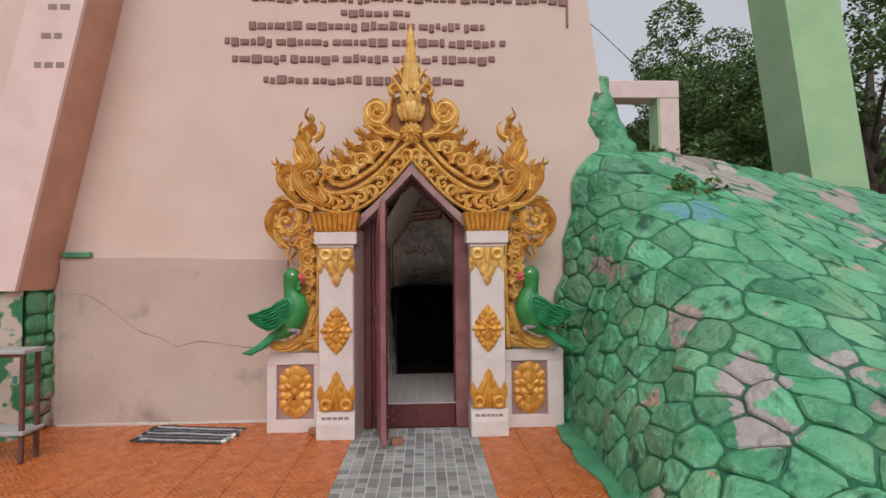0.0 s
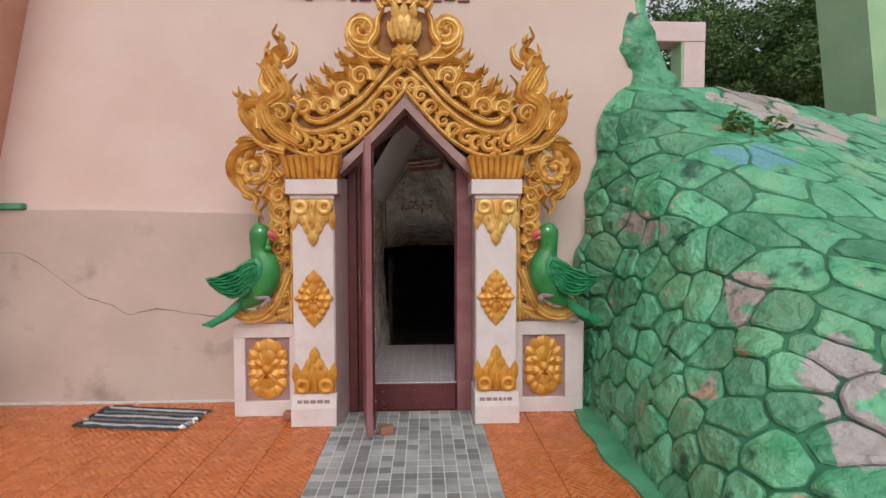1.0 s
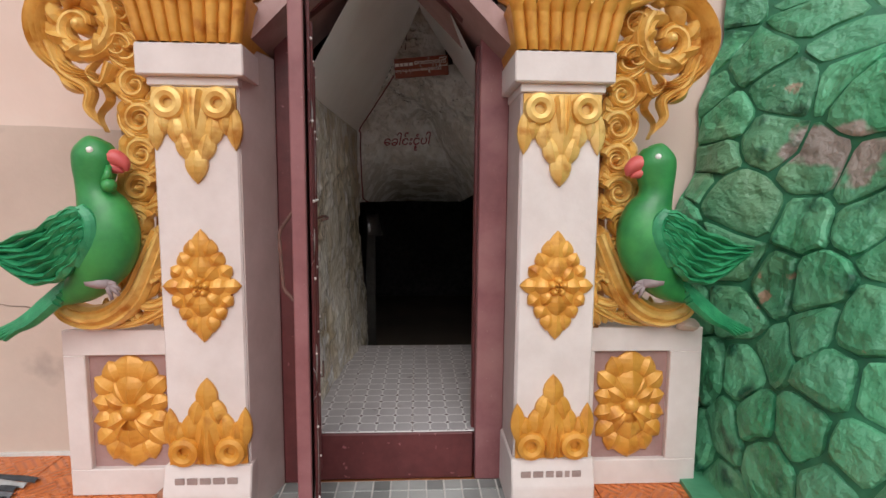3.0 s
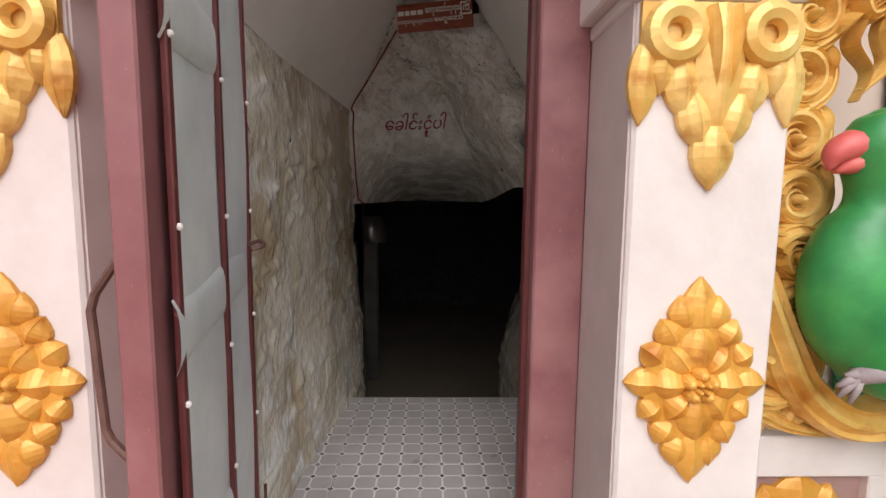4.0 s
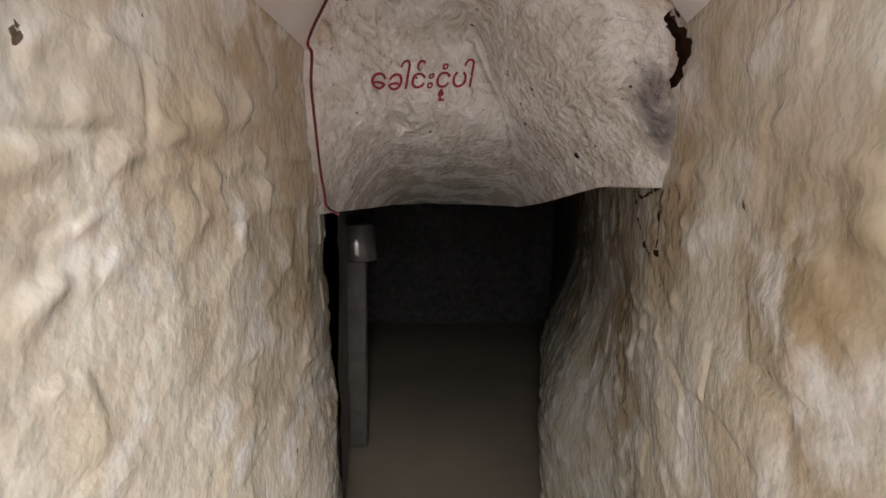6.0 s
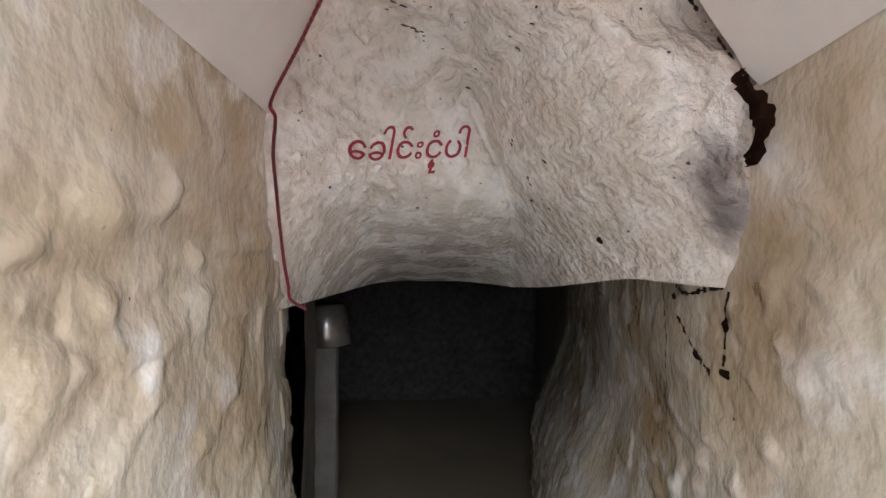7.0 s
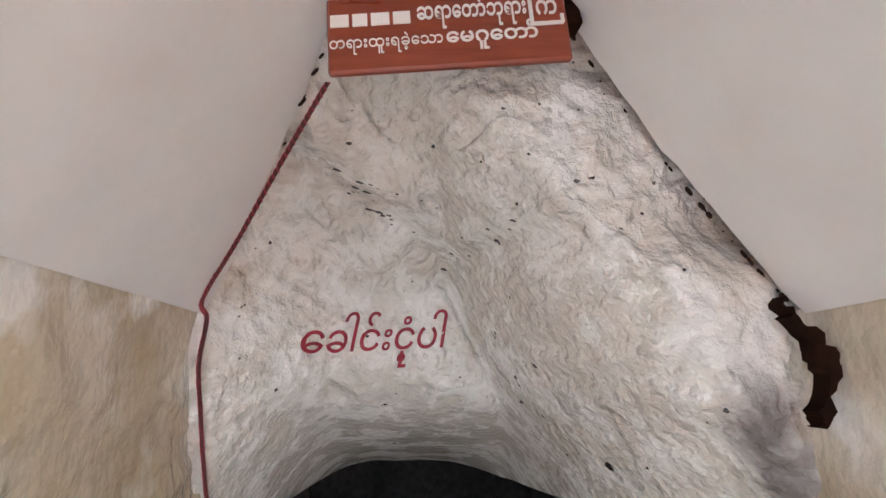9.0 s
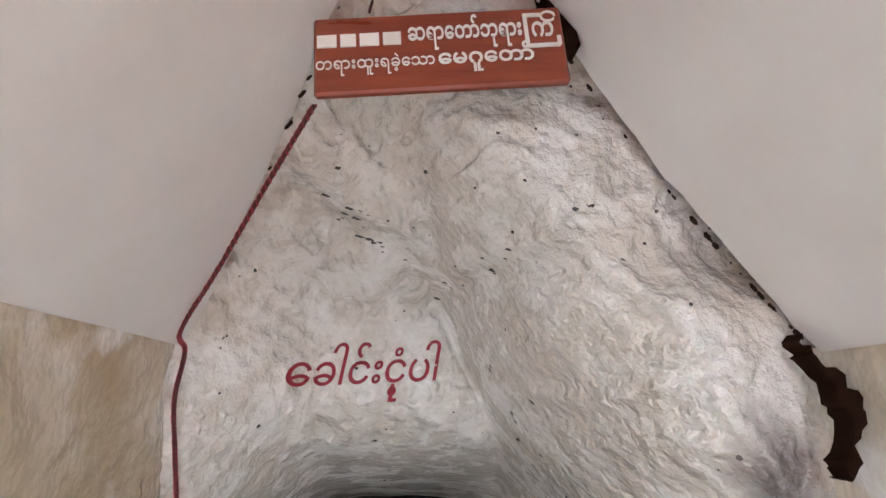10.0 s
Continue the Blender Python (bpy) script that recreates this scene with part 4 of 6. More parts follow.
def strands(bm, sgn, pts, count, gap, half, height, y, back=0.10):
    """A bold grooved flame leaf along one curve, drawn to a tip, with curled lobes on its sides."""
    c = spline(pts, 7)
    n = len(c) - 1
    wide = ((count - 1) * gap / 2 + half * 0.7) * 0.82
    line = []
    for i in range(n + 1):
        t = i / n
        w = wide * (0.72 + 0.5 * math.sin(math.pi * min(t * 1.5, 1))) * (1 - t ** 2.4)
        line.append((sgn * c[i][0] * U, c[i][1] * U, U * max(w, 0.6)))
    ribbon(bm, line, height, y, GROOVED)
    for k in range(1, count + 2):
        i = int(n * k / (count + 2.5))
        d = c[i + 1] - c[i - 1]
        d = d / (np.hypot(*d) + 1e-9)
        side = 1 if k % 2 else -1
        w = line[i][2] / U
        q = c[i] + np.array((-d[1], d[0])) * side * w * 0.95
        ang = math.degrees(math.atan2(d[1], d[0])) + side * 38
        gleaf(bm, sgn, q[0], q[1], ang, 10 + w * 1.2, 3.0 + w * 0.34, height * 0.8, y, -0.5 * side)


def gcurl(bm, sgn, u, v, r, start, turns, half, height, y, wind=1):
    st = start if sgn > 0 else 180 - start
    curl(bm, sgn * u * U, v * U, r * U, st, turns, half * U, height, y, wind * sgn)


def gleaf(bm, sgn, u, v, angle, length, half, height, y, bend=0.0):
    a = angle if sgn > 0 else 180 - angle
    leaf_stroke(bm, sgn * u * U, v * U, a, length * U, half * U, height, y, bend * sgn)


def build_gable(gate):
    Y = ORN_Y
    # backing plate whose dark colour stands for the shade between the scrolls
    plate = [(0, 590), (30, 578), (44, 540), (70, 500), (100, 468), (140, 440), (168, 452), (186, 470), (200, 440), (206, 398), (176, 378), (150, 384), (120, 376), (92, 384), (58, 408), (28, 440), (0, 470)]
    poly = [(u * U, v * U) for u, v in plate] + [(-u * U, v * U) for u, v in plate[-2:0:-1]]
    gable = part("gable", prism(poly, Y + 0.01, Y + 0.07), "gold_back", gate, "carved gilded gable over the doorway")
    for sgn in (-1, 1):
        bm = bmesh.new()
        # border over the arch, smooth edge rolls on both sides of a band of small scrolls
        lowb = [(0, 470), (28, 438), (60, 405), (92, 384), (122, 377), (152, 383), (178, 398)]
        mid = [(0, 487), (26, 459), (58, 424), (92, 402), (123, 394), (150, 400), (168, 416)]
        topb = [(0, 503), (26, 479), (58, 444), (92, 420), (120, 411), (144, 413), (156, 428), (146, 442)]
        stroke(bm, sgn, lowb, 3.2, 3.2, 0.05, Y)
        stroke(bm, sgn, topb, 4.0, 3.5, 0.06, Y, swell=1.0)
        c = spline(mid, 8)
        for i in range(3, len(c) - 1, 4):
            k = (i // 4) % 2
            d = c[min(i + 1, len(c) - 1)] - c[i - 1]
            ang = math.degrees(math.atan2(d[1], d[0]))
            gcurl(bm, sgn, c[i][0], c[i][1], 11.5, ang + (90 if k else -90), 1.1, 5.0, 0.055, Y, wind=1 if k else -1)
            gleaf(bm, sgn, c[i][0], c[i][1] + (8 if k else -8), ang + 180 + (-28 if k else 28), 20, 5.6, 0.045, Y)
            knob(bm, sgn * (c[i][0] + 7) * U, (c[i][1] + (9 if k else -8)) * U, 2.6 * U, 0.04, Y)
        part("border", bm, "gold", gable)
        # beaded ridge above the border
        bm = bmesh.new()
        ridge = spline([(20, 508), (40, 482), (62, 458), (92, 437), (116, 426), (134, 428), (143, 440)], 7)
        ribbon(bm, [(sgn * p[0] * U, p[1] * U, 4.5 * U) for p in ridge], 0.045, Y)
        for p in ridge[::1]:
            knob(bm, sgn * p[0] * U, (p[1] + 4) * U, 2.4 * U, 0.05, Y, 8)
        part("ridge", bm, "gold", gable)
        # crest flames, largest by the axis
        for (cu, cv, r, tips) in ((62, 487, 15, (93, 529)), (86, 466, 15, (113, 508)), (112, 446, 14, (133, 494)), (140, 444, 12, (146, 478))):
            bm = bmesh.new()
            gcurl(bm, sgn, cu, cv, r, 200, 1.35, 7.6, 0.08, Y, wind=-1)
            tu, tv = tips
            strands(bm, sgn, [(cu - r * 0.9, cv + 2), (cu - 2, cv + r + 5), (tu - 12, tv - 22), (tu - 4, tv - 12), (tu, tv)], 3, 5.5, 3.6, 0.085, Y)
            stroke(bm, sgn, [(cu + r * 0.6, cv + r * 0.4), (cu + r + 2, cv + r + 2), (tu - 4, tv - 24), (tu - 1, tv - 17)], 5, 0.8, 0.07, Y)
            stroke(bm, sgn, [(cu + 4, cv + r), (cu + r + 6, cv + r - 3), (cu + r + 9, cv + r + 8)], 4, 0.8, 0.06, Y)
            gleaf(bm, sgn, cu - r, cv - 4, 100, 24, 5, 0.06, Y, 0.6)
            part("crest_flame", bm, "gold", gable)
        # tall corner flame
        bm = bmesh.new()
        strands(bm, sgn, [(150, 392), (182, 414), (194, 446), (172, 466), (184, 490), (190, 504), (168, 520), (174, 536), (182, 546), (177, 560)], 4, 8.0, 4.8, 0.10, Y)
        strands(bm, sgn, [(160, 410), (178, 428), (176, 452), (158, 462), (160, 478), (150, 492)], 3, 6.5, 4.0, 0.085, Y)
        stroke(bm, sgn, [(186, 462), (198, 478), (196, 496), (206, 506)], 9, 0.8, 0.08, Y)
        stroke(bm, sgn, [(168, 504), (156, 512), (152, 528), (158, 536)], 7, 0.8, 0.075, Y)
        stroke(bm, sgn, [(184, 516), (192, 524), (188, 536)], 5, 0.8, 0.07, Y)
        gcurl(bm, sgn, 172, 436, 13, 30, 1.3, 5.5, 0.09, Y)
        for k in range(9):
            gleaf(bm, sgn, 190 + 4 * math.sin(k), 440 + 9 * k, 35 + 8 * k, 13, 3.2, 0.06, Y, 0.3)
        part("corner_flame", bm, "gold", gable)
        bm = bmesh.new()
        strands(bm, sgn, [(190, 392), (216, 420), (224, 440), (212, 452), (226, 460), (230, 466), (232, 474)], 3, 6.0, 3.8, 0.08, Y)
        stroke(bm, sgn, [(204, 414), (206, 434), (216, 446), (214, 456)], 6, 0.8, 0.07, Y)
        gleaf(bm, sgn, 222, 428, 60, 24, 5, 0.06, Y, 0.5)
        stroke(bm, sgn, [(168, 384), (196, 392), (216, 404), (232, 402)], 8, 1.0, 0.07, Y)
        part("outer_flame", bm, "gold", gable)
        # paired scrolls and leaves under the spire
        bm = bmesh.new()
        gcurl(bm, sgn, 58, 552, 21, 250, 1.5, 9.5, 0.08, Y, wind=1)
        stroke(bm, sgn, [(20, 508), (38, 516), (50, 530), (40, 548), (38, 566), (30, 582)], 7, 2.5, 0.075, Y, swell=1.5)
        stroke(bm, sgn, [(36, 512), (58, 514), (74, 528), (80, 546), (72, 566), (58, 574), (44, 566)], 5.5, 2.0, 0.075, Y)
        for k in range(5):
            gleaf(bm, sgn, 40 + 7 * k, 516 + 3 * k, 70 - 22 * k, 17, 4.5, 0.06, Y, 0.4)
        for k in range(4):
            gleaf(bm, sgn, 56, 552, 30 + 60 * k, 16, 6.5, 0.075, Y, 0.5)
        gcurl(bm, sgn, 27, 592, 11, 280, 1.2, 4.5, 0.075, Y, wind=1)
        stroke(bm, sgn, [(8, 580), (24, 600), (30, 612), (22, 620), (27, 630)], 6, 0.8, 0.08, Y)
        stroke(bm, sgn, [(10, 600), (18, 618), (13, 632), (17, 642)], 5, 0.8, 0.085, Y)
        part("spire_scroll", bm, "gold", gable)
    bm = bmesh.new()
    for k in range(12):
        a = 30 * k
        leaf_stroke(bm, 5 * U * math.cos(radians(a)), 515 * U + 5 * U * math.sin(radians(a)), a, 15 * U, 4.6 * U, 0.045, Y - 0.045)
    knob(bm, 0, 515 * U, 6.5 * U, 0.06, Y - 0.05)
    knob(bm, 0, 515 * U, 20 * U, 0.045, Y - 0.015, 20)
    part("rosette", bm, "gold", gable, "round gilded flower boss")
    bm = bmesh.new()
    knob(bm, 0, 558 * U, 22 * U, 0.12, Y, 20)
    for v in bm.verts:
        v.co.z = 558 * U + (v.co.z - 558 * U) * 1.2
    for k in range(-2, 3):
        leaf_stroke(bm, k * 7 * U, 536 * U, 90 - 9 * k, 30 * U, 6 * U, 0.03, Y - 0.105 + abs(k) * 0.03)
    for k in range(-1, 2):
        leaf_stroke(bm, k * 9 * U, 562 * U, 90 - 14 * k, 26 * U, 8 * U, 0.05, Y - 0.08 + abs(k) * 0.02)
    part("lotus_bud", bm, "gold", gable, "swelling gilded lotus bud")
    # spire: stacked pointed leaves that thin out to a needle
    bm = bmesh.new()
    ring = []
    prof = [(17, 585), (15, 600), (13, 615), (10.5, 640), (8, 665), (5.5, 685), (3.2, 700), (0.8, 708)]
    for r, v in prof:
        ring.append([bm.verts.new((r * U * math.cos(2 * math.pi * k / 12), Y - 0.02 + r * U * 0.8 * math.sin(2 * math.pi * k / 12), v * U)) for k in range(12)])
    for a, b in zip(ring, ring[1:]):
        for k in range(12):
            bm.faces.new((a[k], a[(k + 1) % 12], b[(k + 1) % 12], b[k]))
    bm.faces.new(ring[-1])
    for row in range(9):
        v = 588 + row * 11
        w = 16 - 1.35 * row
        for k in (-1, 0, 1):
            leaf_stroke(bm, k * w * 0.62 * U, v * U, 90 - 8 * k, 17 * U, max(w * 0.42, 1.4) * U, 0.02, Y - 0.02 - (0.8 * w * U) * (1 - 0.35 * abs(k)))
    part("spire", bm, "gold", gable, "tapering gilded spire")


def build_side_scrolls(gate):
    Y = 5.86
    for sgn in (-1, 1):
        # the strip behind the vine is coloured dark, as its openings in shade
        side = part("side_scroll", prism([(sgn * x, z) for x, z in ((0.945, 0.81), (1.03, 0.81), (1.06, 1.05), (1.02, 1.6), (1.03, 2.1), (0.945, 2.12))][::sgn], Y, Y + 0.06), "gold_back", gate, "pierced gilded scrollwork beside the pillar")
        bm = bmesh.new()
        stroke(bm, sgn, [(166, 145), (164, 220), (163, 300), (165, 360)], 4.5, 4, 0.05, Y)
        for k in range(8):
            v = 172 + 25 * k
            off = 8 * math.sin(k * 0.9 + 0.6)
            gcurl(bm, sgn, 183 + off * 0.5, v, 11.5, 160, 1.4, 6.0, 0.075, Y, wind=-1)
            stroke(bm, sgn, [(168, v - 12), (180 + off * .4, v - 15), (195 + off * .5, v - 6), (198 + off * .5, v + 6), (190, v + 13)], 5.5, 1.5, 0.07, Y)
            gleaf(bm, sgn, 170, v + 4, 60, 20, 6.5, 0.06, Y, 0.5)
            gleaf(bm, sgn, 196 + off * .4, v + 2, 70, 15, 5, 0.06, Y, 0.6)
        part("vine", bm, "gold", side)
        # big volute under the gable's corner, with a leaf tail
        bm = bmesh.new()
        gcurl(bm, sgn, 216, 362, 24, 130, 1.1, 9.5, 0.08, Y - 0.02, wind=1)
        strands(bm, sgn, [(180, 392), (205, 396), (232, 388), (246, 368), (243, 346), (226, 330), (208, 326), (200, 312), (208, 300), (204, 288)], 3, 6.0, 3.8, 0.085, Y - 0.02)
        stroke(bm, sgn, [(238, 350), (230, 330), (214, 318), (216, 304), (206, 292)], 7, 1.2, 0.075, Y - 0.02)
        for k in range(7):
            gleaf(bm, sgn, 216 + 13 * math.cos(k * 0.9), 362 + 13 * math.sin(k * 0.9), 40 + 52 * k, 18, 7.5, 0.09, Y - 0.02, 0.6)
        for k in range(8):
            gleaf(bm, sgn, 216 + 27 * math.cos(0.5 + k * 0.42), 362 + 27 * math.sin(0.5 + k * 0.42) * 0.95, 60 + 24 * k, 13, 3.8, 0.06, Y - 0.02, 0.5)
        gcurl(bm, sgn, 188, 372, 10, 0, 1.2, 4.5, 0.07, Y - 0.02)
        gcurl(bm, sgn, 190, 348, 10, 180, 1.2, 4.5, 0.07, Y - 0.02, wind=-1)
        stroke(bm, sgn, [(196, 336), (204, 322), (214, 330), (206, 340)], 5, 1.0, 0.07, Y - 0.02)
        part("volute", bm, "gold", side)
        # foot: a leafy hook on which the bird stands
        bm = bmesh.new()
        stroke(bm, sgn, [(168, 214), (180, 186), (190, 166), (206, 152), (224, 148), (240, 154), (243, 166), (234, 171), (228, 164)], 8, 3.0, 0.09, Y - 0.01, swell=4)
        stroke(bm, sgn, [(166, 158), (178, 150), (194, 143), (214, 140)], 6, 2.0, 0.06, Y)
        for k in range(6):
            gleaf(bm, sgn, 172 + 8 * k, 168 - 4 * k, 110 - 12 * k, 15, 4, 0.05, Y, 0.5)
            gleaf(bm, sgn, 168 + 5 * k, 139 + 1 * k, 120 - 14 * k, 14, 4, 0.04, Y)
        part("hook", bm, "gold", side)


def build_capitals(gate):
    for sgn in (-1, 1):
        bm = bmesh.new()
        n = 81
        x0, x1 = sgn * 0.755 - 0.235, sgn * 0.755 + 0.235
        levels = ((2.037, 0.86, 0.0), (2.07, 0.90, 0.012), (2.13, 0.95, 0.022), (2.175, 0.99, 0.03), (2.195, 1.03, 0.045), (2.205, 1.05, 0.05))
        rows = []
        for z, sc, out in levels:
            row = []
            for i in range(n + 1):
                t = i / n
                flute = abs(math.sin(math.pi * t * 9)) ** 0.5
                up = 0.016 * flute if z > 2.18 else 0
                row.append(bm.verts.new((sgn * 0.755 + (t - 0.5) * 0.47 * sc, FRONT_Y - 0.02 - out - 0.026 * flute, z + up)))
            rows.append(row)
        for a, b in zip(rows, rows[1:]):
            for i in range(n):
                bm.faces.new((a[i], a[i + 1], b[i + 1], b[i]))
        # side, top and back
        for end, s2 in ((0, -1), (n, 1)):
            prev = None
            for r, (z, sc, out) in zip(rows, levels):
                bk = bm.verts.new((sgn * 0.755 + s2 * 0.235 * sc, WALL_Y, z))
                if prev:
                    bm.faces.new((prev[0], r[end], bk, prev[1]))
                prev = (r[end], bk)
            if end == 0:
                top0 = prev
        bm.faces.new([v for v in rows[-1]] + [prev[1], top0[1]])
        part("capital", bm, "gold_deep", gate, "fluted gold capital")


def disc(bm, x, z, rx, rz, depth, y, seg=16):
    """A flattened dome on the facade's plane."""
    ret = bmesh.ops.create_uvsphere(bm, u_segments=seg, v_segments=8, radius=1)
    for v in ret["verts"]:
        v.co = Vector((x + v.co.x * rx, y - v.co.z * depth, z + v.co.y * rz))


def donut(bm, x, z, big, small, depth, y):
    """A round eye with a sunk middle."""
    n, m = 20, 8
    rings = []
    for i in range(n):
        a = 2 * math.pi * i / n
        rings.append([bm.verts.new((x + (big + small * math.cos(2 * math.pi * k / m)) * math.cos(a), y - depth * (0.5 + 0.5 * math.sin(2 * math.pi * k / m)), z + (big + small * math.cos(2 * math.pi * k / m)) * math.sin(a))) for k in range(m)])
    for i in range(n):
        a, b = rings[i], rings[(i + 1) % n]
        for k in range(m):
            bm.faces.new((a[k], a[(k + 1) % m], b[(k + 1) % m], b[k]))


def quad_angle(a, h, v):
    a = a if v > 0 else -a
    return a if h > 0 else 180 - a


def diamond(bm, x, z, y):
    """A lozenge of overlapping leaves with a toothed edge round a small rose."""
    prism([(x - 0.140, z), (x, z - 0.212), (x + 0.140, z), (x, z + 0.212)], y - 0.016, y, bm)
    for v in (-1, 1):
        leaf_stroke(bm, x, z + v * 0.112, v * 90, 0.128, 0.052, 0.030, y)
        leaf_stroke(bm, x + v * 0.082, z, 0 if v > 0 else 180, 0.080, 0.042, 0.030, y)
        for h in (-1, 1):
            for k, ang, ln, w in ((0.24, 78, 0.070, 0.044), (0.46, 60, 0.060, 0.042), (0.70, 36, 0.052, 0.040)):
                leaf_stroke(bm, x + h * 0.84 * k * 0.140, z + v * 0.80 * (1 - k) * 0.212, quad_angle(ang, h, v), ln, w, 0.030 + 0.004 * k, y)
            leaf_stroke(bm, x + h * 0.022, z + v * 0.028, quad_angle(52, h, v), 0.074, 0.044, 0.040, y)
        leaf_stroke(bm, x, z + v * 0.030, v * 90, 0.112, 0.056, 0.044, y)
        leaf_stroke(bm, x + v * 0.028, z, 0 if v > 0 else 180, 0.084, 0.046, 0.044, y)
    for k in range(5):
        a = radians(72 * k + 18)
        disc(bm, x + 0.027 * math.cos(a), z + 0.027 * math.sin(a), 0.022, 0.022, 0.054, y, 10)
    for k in range(4):
        a = radians(90 * k + 40)
        disc(bm, x + 0.012 * math.cos(a), z + 0.012 * math.sin(a), 0.011, 0.011, 0.061, y, 8)


def pendant(bm, x, z, y, up):
    """Leaf pendant with two round eyes at its root; up is -1 when it hangs."""
    def ang(inward, k): return up * (90 + k * inward)
    plate = [(-0.165, 0), (0.165, 0), (0.165, 0.16), (0.105, 0.15), (0.0, 0.33), (-0.105, 0.15), (-0.165, 0.16)]
    prism([(x + a, z + up * b) for a, b in plate][::up], y - 0.014, y, bm)
    for k in (-1, 1):
        donut(bm, x + k * 0.098, z + up * 0.062, 0.043, 0.025, 0.046, y)
        leaf_stroke(bm, x + k * 0.150, z + up * 0.085, ang(-3, k), 0.165, 0.042, 0.030, y)
        leaf_stroke(bm, x + k * 0.120, z + up * 0.105, ang(0, k), 0.082, 0.038, 0.038, y)
        leaf_stroke(bm, x + k * 0.078, z + up * 0.112, ang(6, k), 0.125, 0.050, 0.036, y)
        leaf_stroke(bm, x + k * 0.052, z + up * 0.185, ang(14, k), 0.118, 0.048, 0.038, y)
    leaf_stroke(bm, x, z + up * 0.245, up * 90, 0.138, 0.056, 0.040, y)
    leaf_stroke(bm, x, z + up * 0.005, up * 90, 0.285, 0.066, 0.048, y)
    for k in (-1, 1):
        leaf_stroke(bm, x + k * 0.026, z + up * 0.01, ang(4, k), 0.19, 0.017, 0.060, y)


def oval_boss(bm, x, z, y):
    """An upright flower: lobed outer petals, a ring of pointed ones and a plain button."""
    disc(bm, x, z, 0.150, 0.240, 0.020, y, 24)
    for v in (-1, 1):
        leaf_stroke(bm, x, z + v * 0.150, v * 90, 0.130, 0.105, 0.032, y)
        for h in (-1, 1):
            for bx, bz, a, ln, w in ((0.060, 0.150, 68, 0.100, 0.066), (0.085, 0.095, 42, 0.105, 0.064), (0.092, 0.034, 12, 0.088, 0.056)):
                leaf_stroke(bm, x + h * bx, z + v * bz, quad_angle(a, h, v), ln, w, 0.032, y)
            leaf_stroke(bm, x + h * 0.030, z + v * 0.030, quad_angle(30, h, v), 0.105, 0.060, 0.044, y)
            leaf_stroke(bm, x + h * 0.020, z + v * 0.040, quad_angle(62, h, v), 0.118, 0.052, 0.040, y)
        leaf_stroke(bm, x, z + v * 0.035, v * 90, 0.165, 0.088, 0.048, y)
    for k in range(7):
        leaf_stroke(bm, x, z - 0.03, 230 + 80 * k / 6, 0.075, 0.010, 0.058, y)
    disc(bm, x, z, 0.050, 0.048, 0.062, y, 20)


def build_pillar_ornaments(gate):
    for sgn in (-1, 1):
        x = sgn * 0.752
        y = FRONT_Y - 0.001
        for name, z in (("diamond_boss", 1.058),):
            bm = bmesh.new()
            diamond(bm, x, z, y)
            pieces(name, bm, "gold_deep", gate, "gilded diamond of carved leaves", "leaf")
        bm = bmesh.new()
        pendant(bm, x, 1.868, y, -1)
        pieces("leaf_pendant", bm, "gold", gate, "gilded hanging leaf ornament", "leaf")
        bm = bmesh.new()
        pendant(bm, x, 0.278, y, 1)
        pieces("leaf_crest", bm, "gold_deep", gate, "gilded upright leaf ornament", "leaf")
        bm = bmesh.new()
        oval_boss(bm, sgn * 1.212, 0.412, 5.893)
        pieces("oval_boss", bm, "gold_deep", gate, "gilded oval flower panel", "petal")
        rng = random.Random(5 if sgn < 0 else 6)
        bx = x - 0.14
        while bx < x + 0.12:
            w = rng.uniform(0.02, 0.05)
            part("lettering", box(bx, bx + w, 5.607, 5.612, 0.195, 0.222), "bar", gate, "faded handwriting")
            bx += w + 0.012


def loft(bm, path, sides=14):
    """A closed body through rings: (centre x, y, z, radius in the facade's plane, radius in depth)."""
    c = spline(path, 5)
    rings = []
    for i, p in enumerate(c):
        d = Vector((c[min(i + 1, len(c) - 1)] - c[max(i - 1, 0)])[:3]).normalized()
        side = d.cross(Vector((0, 1, 0))).normalized()
        dep = side.cross(d).normalized()
        rings.append([bm.verts.new(Vector(p[:3]) + side * max(p[3], 0.002) * math.cos(2 * math.pi * k / sides) + dep * max(p[4], 0.002) * math.sin(2 * math.pi * k / sides)) for k in range(sides)])
    for a, b in zip(rings, rings[1:]):
        for k in range(sides):
            bm.faces.new((a[k], a[(k + 1) % sides], b[(k + 1) % sides], b[k]))
    bm.faces.new(rings[0][::-1])
    bm.faces.new(rings[-1])


